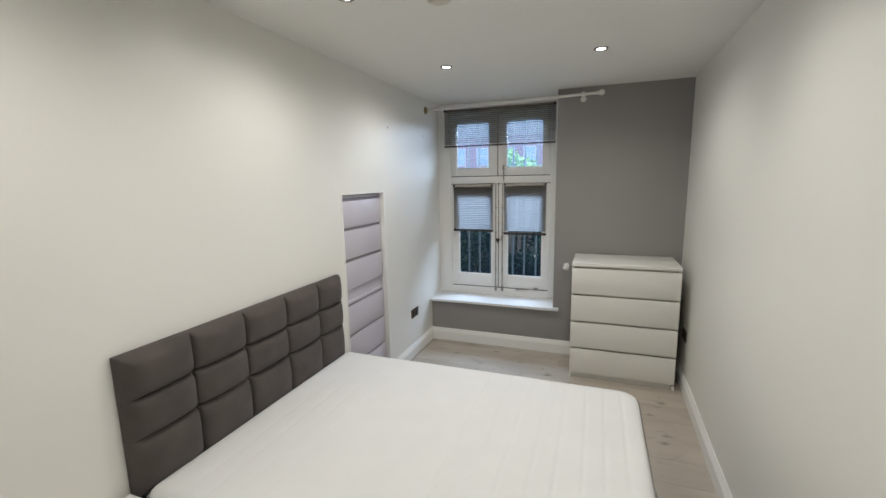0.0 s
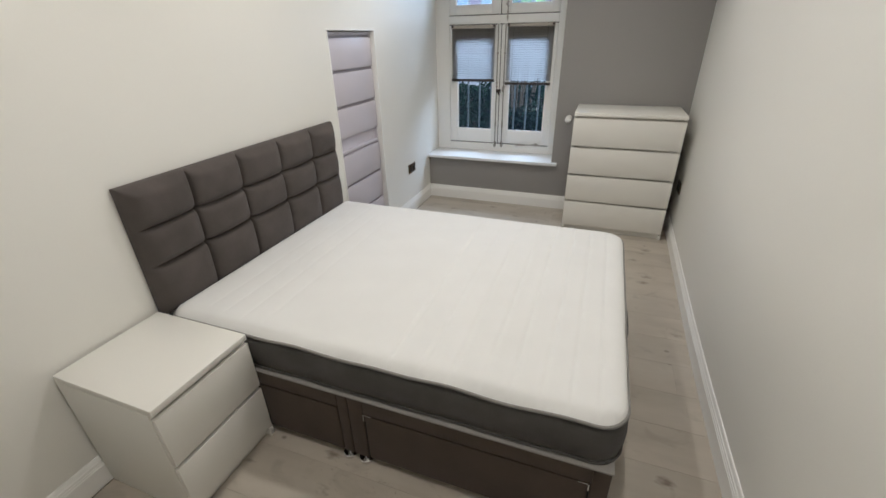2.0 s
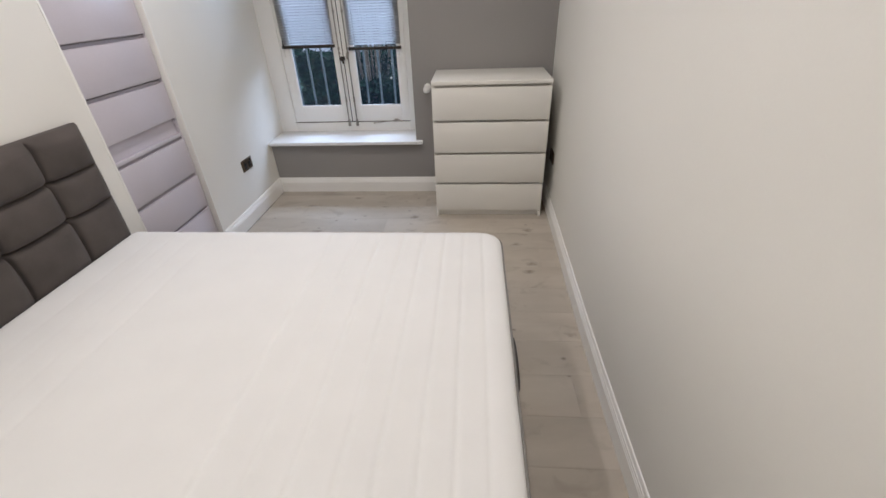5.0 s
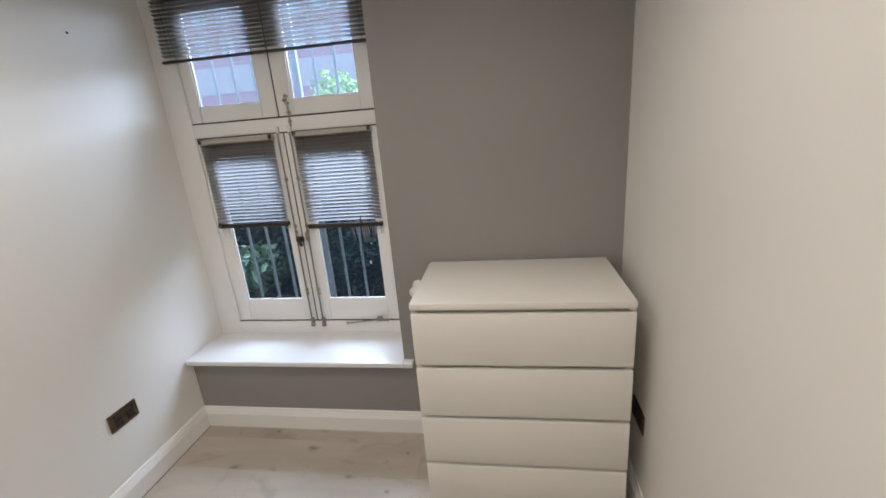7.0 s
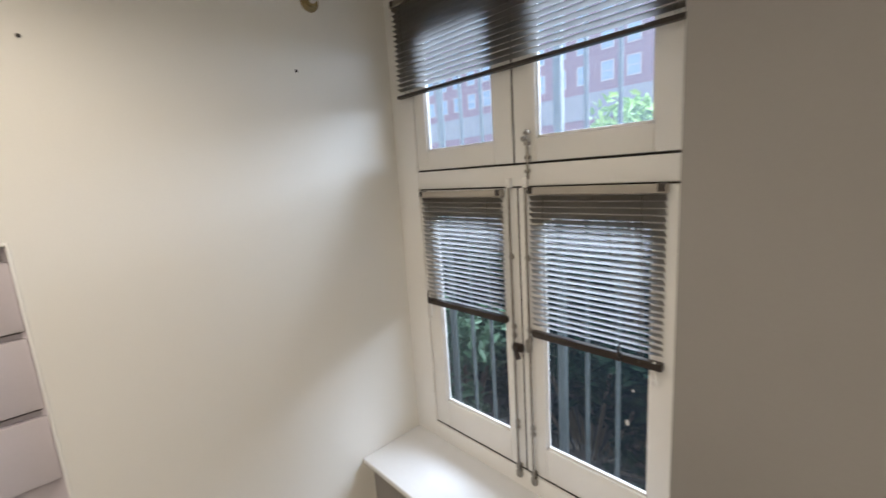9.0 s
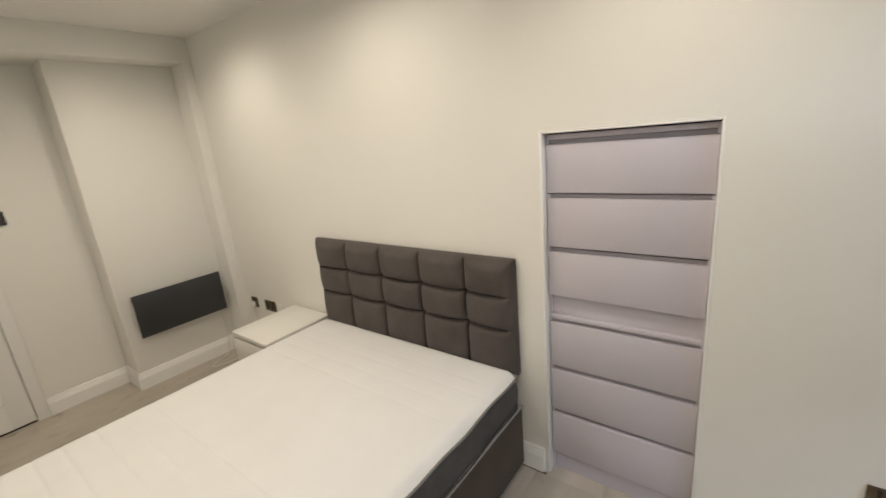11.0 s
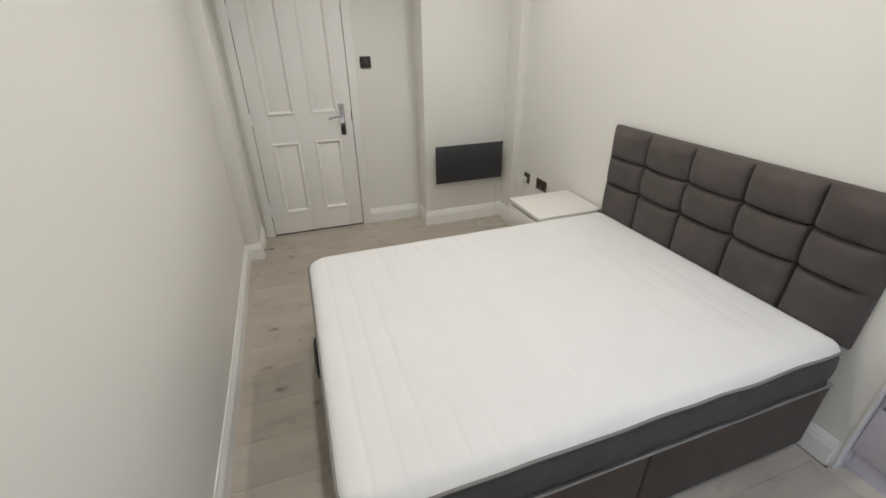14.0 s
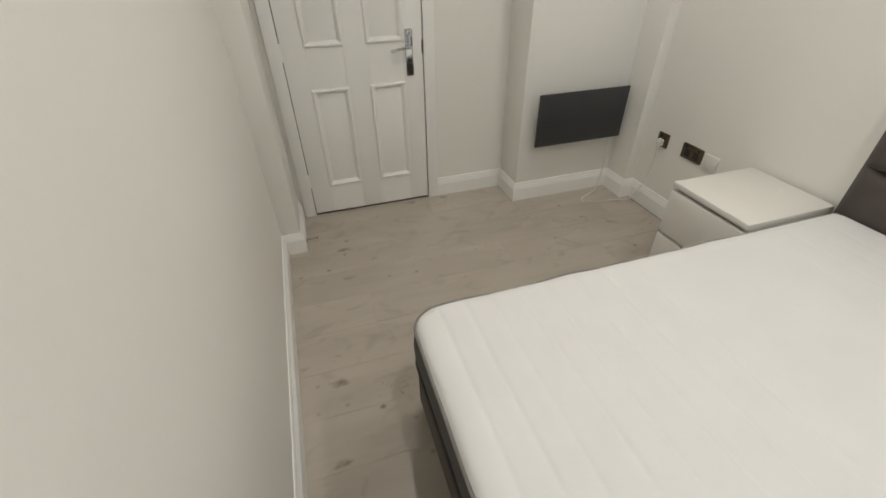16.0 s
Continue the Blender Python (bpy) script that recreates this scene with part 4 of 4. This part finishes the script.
def build_headboard():
    """One padded panel, stitched into squares; the creases are deepest where they cross."""
    y0, y1, zb, z1 = 1.592, 2.982, 0.515, 1.084
    seam_y, seam_z = (1.880, 2.161, 2.446, 2.725), (0.748, 0.909)
    h = thing("headboard", (0.0, (y0 + y1) / 2, 0.03), "charcoal velvet headboard tufted in squares against the wall", "headboard")
    part("back_panel", box((0.003, y0 + 0.001, zb + 0.001), (0.0178, y1 - 0.001, z1 - 0.001), 0.003), FABRIC, h)
    for ya in (1.90, 2.62):
        part("strut", box((0.003, ya, 0.03), (0.0172, ya + 0.07, zb + 0.0005), 0.002), DARKGAP, h, "dark fixing strut")
    close = (-0.026, -0.018, -0.0135, -0.0105, -0.0075, -0.004, -0.0018, 0, 0.0018, 0.004, 0.0075, 0.012, 0.018, 0.026)
    def stops(a, b, seams, step):
        edge = [0, 0.001, 0.003, 0.006, 0.010, 0.015, 0.021, 0.028, 0.036]
        fixed = [a + e for e in edge] + [b - e for e in edge] + [q + c for q in seams for c in close]
        n = int((b - a) / step)
        fill = [a + (b - a) * k / n for k in range(1, n)]
        return sorted(fixed + [f for f in fill if min(abs(f - q) for q in fixed) > step * 0.45])
    def ease(v):
        v = max(0.0, min(1.0, v))
        return v * v * (3 - 2 * v)
    ys, zs = stops(y0, y1, seam_y, 0.016), stops(zb, z1, seam_z, 0.014)
    bounds_y, bounds_z = (y0, *seam_y, y1), (zb, *seam_z, z1)
    bm = bmesh.new()
    grid = []
    for y in ys:
        row = []
        for z in zs:
            e = min(y - y0, y1 - y, z1 - z, z - zb)
            x = 0.0172 + 0.034 * math.sqrt(max(0, 1 - (1 - min(1, e / 0.036)) ** 2))
            inside = ease(e / 0.05)
            cy = max(k for k in range(5) if y >= bounds_y[k] - 1e-6)
            cz = max(k for k in range(3) if z >= bounds_z[k] - 1e-6)
            u = 2 * (y - bounds_y[cy]) / (bounds_y[cy + 1] - bounds_y[cy]) - 1
            v = 2 * (z - bounds_z[cz]) / (bounds_z[cz + 1] - bounds_z[cz]) - 1
            x += 0.029 * max(0, 1 - abs(u) ** 3) ** 0.7 * max(0, 1 - abs(v) ** 3) ** 0.6 * inside
            dy = min(abs(y - q + 0.003 * math.sin((z - 0.75) * 19)) for q in seam_y)
            dz = min(abs(z - q + 0.007 * (1 - u * u)) for q in seam_z)
            up = ease((z1 - z) / 0.045)
            along = ease((min(y - y0, y1 - y) - 0.012) / 0.07)
            x -= up * (0.026 * math.exp(-((dy / 0.0045) ** 2)) + 0.007 * math.exp(-((dy / 0.016) ** 2)))
            x -= along * (0.022 * math.exp(-((dz / 0.0042) ** 2)) + 0.006 * math.exp(-((dz / 0.016) ** 2)))
            x -= 0.009 * math.exp(-((dy * dy + dz * dz) / 0.015 ** 2))
            x += 0.0012 * noise.noise((y * 14, z * 14, 0.5)) * inside
            pinch = 0.004 * (math.exp(-((dz / 0.03) ** 2)) if y in (ys[0], ys[-1]) else 0)
            row.append(bm.verts.new((max(x, 0.0172), y + (pinch if y == ys[0] else -pinch), z)))
        grid.append(row)
    for i in range(len(ys) - 1):
        for k in range(len(zs) - 1):
            bm.faces.new((grid[i][k], grid[i + 1][k], grid[i + 1][k + 1], grid[i][k + 1]))
    part("padded_front", bm, FABRIC, h, smooth=180)


build_divan()
build_mattress()
build_headboard()


# ---- drawer units ----
def drawer_unit(name, label, x0, x1, y0, y1, h, n, facing, group=""):
    """A white flat-front unit of drawers with finger gaps. facing: 'x' or '-y', where its fronts look."""
    u = thing(name, ((x0 + x1) / 2, (y0 + y1) / 2, 0), label, "chest of drawers", group)
    t = 0.020
    if facing == "-y":
        P = lambda a, d, z: (x0 + a, y0 + d, z)
        wide, deep = x1 - x0, y1 - y0
    else:
        P = lambda a, d, z: (x1 - d, y0 + a, z)
        wide, deep = y1 - y0, x1 - x0
    def bx(a, b, bevel=0.0012):
        p, q = P(*a), P(*b)
        return box([min(p[i], q[i]) for i in range(3)], [max(p[i], q[i]) for i in range(3)], bevel)
    part("top_panel", bx((0, 0, h - 0.026), (wide, deep, h), 0.0025), MELA, u)
    for a in (0, wide - t):
        part("side_panel", bx((a, 0.0205, 0), (a + t, deep, h - 0.0262)), MELA, u)
        part("foot", bx((a, 0.0, 0), (a + t, 0.0203, 0.044)), MELA, u)
    part("back_panel", bx((t, deep - 0.008, 0.03), (wide - t, deep - 0.002, h - 0.027)), MELA, u)
    part("plinth", bx((t, 0.030, 0), (wide - t, 0.044, 0.0655)), MELA, u)
    part("carcass_front", bx((t, 0.034, 0.066), (wide - t, 0.040, h - 0.027)), MELA_SHADE, u, "carcass coloured darker for the shade in the finger gaps")
    z0, z1 = 0.050, h - 0.026
    pitch = (z1 - z0) / n
    for k in range(n):
        part("drawer_front", bx((0.0015, 0, z0 + k * pitch), (wide - 0.0015, 0.020, z0 + (k + 1) * pitch - 0.0165), 0.0018), MELA, u)
    return u


drawer_unit("chest_of_drawers", "white four-drawer chest with flat handleless fronts", 1.452, 2.254, 4.195, 4.672, 1.0, 4, "-y")
drawer_unit("bedside_table", "white two-drawer bedside chest with flat handleless fronts", 0.019, 0.488, 1.188, 1.584, 0.55, 2, "x")


def lilac_unit(z0, z1, fronts, label):
    y0, y1 = NICHE[0] + 0.0125, NICHE[1] - 0.0085
    u = thing("built_in_drawers", (-0.02, (y0 + y1) / 2, z0), label, "built-in drawers", "lilac built-in drawers")
    part("body", box((-0.48, y0, z0), (-0.057, y1, z1)), LILAC, u)
    for a in (y0, y1 - 0.012):
        part("side_edge", box((-0.057, a, z0), (-0.040, a + 0.012, z1 - 0.0005)), LILAC, u)
    part("top_panel", box((-0.057, y0 + 0.012, z1 - 0.018), (-0.034, y1 - 0.012, z1), 0.002), LILAC, u)
    for a, b in fronts:
        f = part("drawer_front", box((-0.052, y0 + 0.003, a), (-0.032, y1 - 0.003, b), 0.003), LILAC, u)
        # dark strip standing in for the shade above each front
        part("groove_shade", box((-0.056, y0 + 0.013, b + 0.001), (-0.046, y1 - 0.013, min(b + 0.016, z1 - 0.0185))), LILAC_SHADE, f)


lilac_unit(0.0, 0.832, [(0.105, 0.330), (0.350, 0.560), (0.582, 0.796)], "lilac painted lower drawers built into the wall niche")
lilac_unit(0.833, 1.596, [(0.922, 1.118), (1.142, 1.346), (1.368, 1.560)], "lilac painted upper drawers built into the wall niche")


# ---- heater, controls, sockets ----
ht = thing("panel_heater", (0.424, BREAST_Y, 0.407), "slim dark grey electric panel heater on the chimney breast", "heater")
part("panel", box((0.113, 0.312, 0.407), (0.735, 0.326, 0.728), 0.003), HEAT, ht)
for x in (0.22, 0.62):
    part("bracket", box((x, BREAST_Y, 0.44), (x + 0.03, 0.312, 0.70)), STEEL, ht)
part("terminal_box", box((0.30, 0.27, 0.45), (0.55, 0.312, 0.66), 0.004), WPLAST, ht)
cable = [(0.16, 0.295, 0.45), (0.15, 0.275, 0.36), (0.13, 0.262, 0.20), (0.15, 0.275, 0.06), (0.20, 0.31, 0.006), (0.33, 0.37, 0.0045), (0.36, 0.43, 0.0045), (0.25, 0.46, 0.0045), (0.14, 0.48, 0.006),
         (0.07, 0.52, 0.03), (0.035, 0.57, 0.16), (0.03, 0.59, 0.32), (0.036, 0.592, 0.43)]
solid("power_cable", tube(bmesh.new(), spline(cable, 10), 0.0032, 8), WPLAST, "thin white cable from heater to wall socket", "cable")


def socket(name, label, c, normal, w, gangs, plate_m, insert_m):
    """A wall plate with rocker switches and three-pin holes. normal: 'x', '-x' or 'y'."""
    s = thing(name, c, label, "socket")
    c = Vector(c)
    side, out = {"x": (Vector((0, 1, 0)), Vector((1, 0, 0))), "-x": (Vector((0, -1, 0)), Vector((-1, 0, 0))), "y": (Vector((-1, 0, 0)), Vector((0, 1, 0)))}[normal]
    def bx(a, b, bevel=0.001):
        p, q = (c + side * v[0] + out * v[1] + Vector((0, 0, v[2])) for v in (a, b))
        return box([min(p[i], q[i]) for i in range(3)], [max(p[i], q[i]) for i in range(3)], bevel)
    part("plate", bx((-w / 2, 0, -0.043), (w / 2, 0.009, 0.043), 0.003), plate_m, s)
    for k in range(gangs):
        o = (k - (gangs - 1) / 2) * 0.062
        part("insert", bx((o - 0.019, 0.0092, -0.030), (o + 0.019, 0.0105, 0.014)), insert_m, s)
        for dx, z, ww, hh in ((0, 0.004, 0.003, 0.006), (-0.011, -0.018, 0.006, 0.0035), (0.011, -0.018, 0.006, 0.0035)):
            part("pin_hole", bx((o + dx - ww, 0.0106, z - hh), (o + dx + ww, 0.0111, z + hh), 0), DARKGAP, s)
        part("switch", bx((o - 0.006 + 0.014 * (1 if k else -1), 0.0092, 0.018), (o + 0.006 + 0.014 * (1 if k else -1), 0.0135, 0.036), 0.001), insert_m, s)
    return s


socket("double_socket", "black nickel double power socket on the white wall", (0, 4.229, 0.430), "x", 0.147, 2, NICKEL, BLACK)
socket("double_socket", "black nickel double power socket beside the bedside chest", (0, 0.822, 0.468), "x", 0.147, 2, NICKEL, BLACK)
single = socket("single_socket", "black nickel single socket with a white plug", (0, 0.592, 0.463), "x", 0.086, 1, NICKEL, BLACK)
solid("plug", put_box(box((0.0118, 0.572, 0.432), (0.034, 0.612, 0.472), 0.006, 3), (0.03, 0.584, 0.425), (0.042, 0.600, 0.46), 0.004), WPLAST, "white three-pin plug in the black socket", "plug")
socket("double_socket", "black nickel double power socket behind the chest", (W, 4.34, 0.428), "-x", 0.147, 2, NICKEL, BLACK)
bl = thing("blank_plate", (0, 0.957, 0.462), "white plastic blank wall plate beside the black socket", "wall plate")
part("plate", box((0, 0.914, 0.419), (0.008, 1.000, 0.505), 0.003), WPLAST, bl)
for y in (0.926, 0.988):
    part("screw", lathe(bmesh.new(), [(0, 0), (0.0035, 0), (0.003, 0.0012), (0, 0.0014)], Matrix.Translation((0.008, y, 0.462)) @ Matrix.Rotation(radians(90), 4, "Y"), 10), CHROME, bl)
th = thing("thermostat", (1.203, -0.01, 1.377), "black square room thermostat on the white wall", "thermostat")
part("case", box((1.160, -0.01, 1.334), (1.246, 0.006, 1.420), 0.003), BLACK, th)
part("dial", lathe(bmesh.new(), [(0, 0), (0.020, 0), (0.019, 0.008), (0.016, 0.010), (0, 0.010)], Matrix.Translation((1.203, 0.006, 1.377)) @ Matrix.Rotation(radians(-90), 4, "X"), 20), NICKEL, th)

# ---- outside the window ----
GZ = -0.20
solid("ground", box((-60, 5.1, GZ - 0.2), (60, 90, GZ)), STONE, kind="structure")
solid("outer_pier", box((-0.7, 5.1, GZ), (-0.13, 5.30, 1.25)), RENDER_G, kind="structure")
solid("planting_bed", box((-9, 5.12, GZ - 0.05), (7, 7.98, GZ + 0.06), 0.02), SOIL, kind="structure")
rl = thing("railing", (0.8, 5.30, GZ), "grey painted iron railing outside the window", "railing")
bx = -0.40
while bx < 2.2:
    part("bar", rod(bmesh.new(), (bx, 5.30, GZ), (bx, 5.30, 2.55), 0.0095, 8), BAR, rl)
    bx += 0.128
for z in (0.10, 2.45):
    part("rail", box((-0.5, 5.292, z), (2.3, 5.308, z + 0.03)), BAR, rl)
for x in (-0.03, 0.640):
    part("post", box((x - 0.014, 5.288, GZ), (x + 0.014, 5.316, 2.5), 0.004), BAR, rl)


def leaves(count, where, size, seed):
    rnd = random.Random(seed)
    bm = bmesh.new()
    for _ in range(count):
        p = where(rnd)
        if p is None:
            continue
        s = size * rnd.uniform(0.6, 1.3)
        q = Euler((rnd.uniform(-1.2, 1.2), rnd.uniform(-1.2, 1.2), rnd.uniform(0, 6.3))).to_matrix()
        v = [bm.verts.new(Vector(p) + q @ Vector(c)) for c in ((0, -s, 0), (0.42 * s, -0.2 * s, 0.12 * s), (0.3 * s, 0.5 * s, 0.08 * s), (0, s, -0.1 * s), (-0.3 * s, 0.5 * s, 0.08 * s), (-0.42 * s, -0.2 * s, 0.12 * s))]
        bm.faces.new((v[0], v[1], v[2], v[3])), bm.faces.new((v[0], v[3], v[4], v[5]))
    return bm


def bush(name, label, cx, cy, rx, ry, z0, z1, count, size, m, seed, clumps=9):
    rnd = random.Random(seed)
    cs = [(cx + rnd.uniform(-rx, rx) * 0.8, cy + rnd.uniform(-ry, ry) * 0.7, z0 + (z1 - z0) * rnd.uniform(0.2, 0.9), rnd.uniform(0.25, 0.5)) for _ in range(clumps)]
    t = thing(name, (cx, cy, GZ), label, "shrub")
    bm = bmesh.new()
    for x, y, z, r in cs:
        tube(bm, spline([(cx + (x - cx) * 0.2, cy + (y - cy) * 0.2, GZ), (cx + (x - cx) * 0.6, cy + (y - cy) * 0.6, (GZ + z) * 0.5), (x, y, z)], 5), 0.012, 6)
    part("stem", bm, BARK, t)
    def where(r_):
        x, y, z, r = r_.choice(cs)
        d = Vector((r_.gauss(0, 1), r_.gauss(0, 1), r_.gauss(0, 1))).normalized() * r * r_.random() ** 0.4
        return (x + d.x * rx, y + d.y * ry, z + d.z * (z1 - z0) * 0.5)
    part("foliage", leaves(count, where, size, seed + 1), m, t)
    return t


LEAF_M = mat("mid_leaf", (0.085, 0.16, 0.085), 0.5, vary=0.4, scale=9)
bush("shrub", "mid green leafy shrub behind the railing", -0.50, 5.85, 0.5, 0.25, -0.1, 0.85, 1500, 0.05, LEAF_M, 3)
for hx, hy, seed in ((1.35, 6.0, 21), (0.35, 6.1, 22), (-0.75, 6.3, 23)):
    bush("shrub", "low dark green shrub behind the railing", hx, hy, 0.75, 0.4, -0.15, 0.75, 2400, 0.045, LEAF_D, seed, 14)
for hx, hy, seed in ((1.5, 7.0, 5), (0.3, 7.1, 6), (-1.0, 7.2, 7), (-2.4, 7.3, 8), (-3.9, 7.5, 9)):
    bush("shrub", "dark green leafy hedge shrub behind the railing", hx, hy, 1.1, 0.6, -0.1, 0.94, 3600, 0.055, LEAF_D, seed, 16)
bush("climbing_plant", "bright green leafy climber rising behind the railing", 0.54, 6.55, 0.40, 0.4, 1.45, 2.14, 3000, 0.034, LEAF_L, 12, 16)
solid("garden_wall", box((-12, 8.0, GZ), (8, 8.25, 0.72), 0.01), DARKSTONE, kind="structure")


def building():
    by, x0, x1, top = 48.0, -56.0, 14.0, 27.0
    b = thing("apartment_building", ((x0 + x1) / 2, by, GZ), "red brick apartment building with rows of sash windows", "building")
    part("wall", box((x0, by, GZ + 9.4), (x1, by + 8, top)), BRICK, b)
    part("ground_storey", box((x0, by, GZ), (x1, by + 8, GZ + 6.7)), BRICK, b)
    part("fascia", box((x0, by - 0.12, GZ + 6.7), (x1, by + 8, GZ + 9.4)), PALE_R, b, "pale grey painted fascia band")
    part("cornice", box((x0 - 0.2, by - 0.3, top), (x1 + 0.2, by + 8, top + 0.4)), RENDER_G, b)
    win = None
    for r in range(5):
        z = GZ + (10.3 + r * 3.1 if r < 4 else 3.5)
        x = x0 + 1.2
        while x < x1 - 1.2:
            bm = bmesh.new()
            if win is None:
                ring_frame(bm, x, x + 1.4, z, z + 2.0, 0.1, 0.1, 0.12, 0.1, by - 0.06, by + 0.02, 0, 0)
                put_box(bm, (x + 0.1, by - 0.05, z + 0.96), (x + 1.3, by + 0.02, z + 1.04))
                win = part("window", bm, FRAMEW, b, smooth=None)
                pane = part("pane", box((x + 0.09, by - 0.03, z + 0.11), (x + 1.31, by - 0.01, z + 1.91)), FARGLASS, win, smooth=None)
                first_at = (x, z)
            else:
                o, p = new("window", win.data), new("pane", pane.data)
                o.parent, p.parent = b, o
                o.location = (x - first_at[0], 0, z - first_at[1])
                bm.free()
            x += 2.7


building()

# ---- floor boards, each a piece of its own ----
ROW, LONG, GAP = 0.2184, 1.38, 0.0003
shared = {}
starts = {5: 1.004, 6: 1.604}
for k in range(-1, 22):
    ya, yb = k * ROW, min((k + 1) * ROW, L)
    off = starts.get(k, (0.37 * k * 1.618) % 1.0 * LONG)
    x = off - LONG * math.ceil((off + 0.01) / LONG)
    while x < W:
        a, b = max(x, 0.0225), min(x + LONG, W)
        x += LONG
        if b - a < 0.02:
            continue
        key = (round(b - a, 3), round(yb - ya, 3))
        if key not in shared:
            hw, hd = key[0] / 2 - GAP / 2, key[1] / 2 - GAP / 2
            shared[key] = mesh_of("plank", box((-hw, -hd, -0.011), (hw, hd, 0.0), 0.0004, 1), PLANK)
        o = new("plank", shared[key])
        o.parent = floor
        o.location = ((a + b) / 2, (ya + yb) / 2, 0)
for y0, y1, x0, x1 in ((NICHE[0], NICHE[1], -0.48, 0.0222),):
    o = new("plank", mesh_of("plank", box((x0, y0, -0.011), (x1, y1, -0.0005)), PLANK))
    o.parent = floor
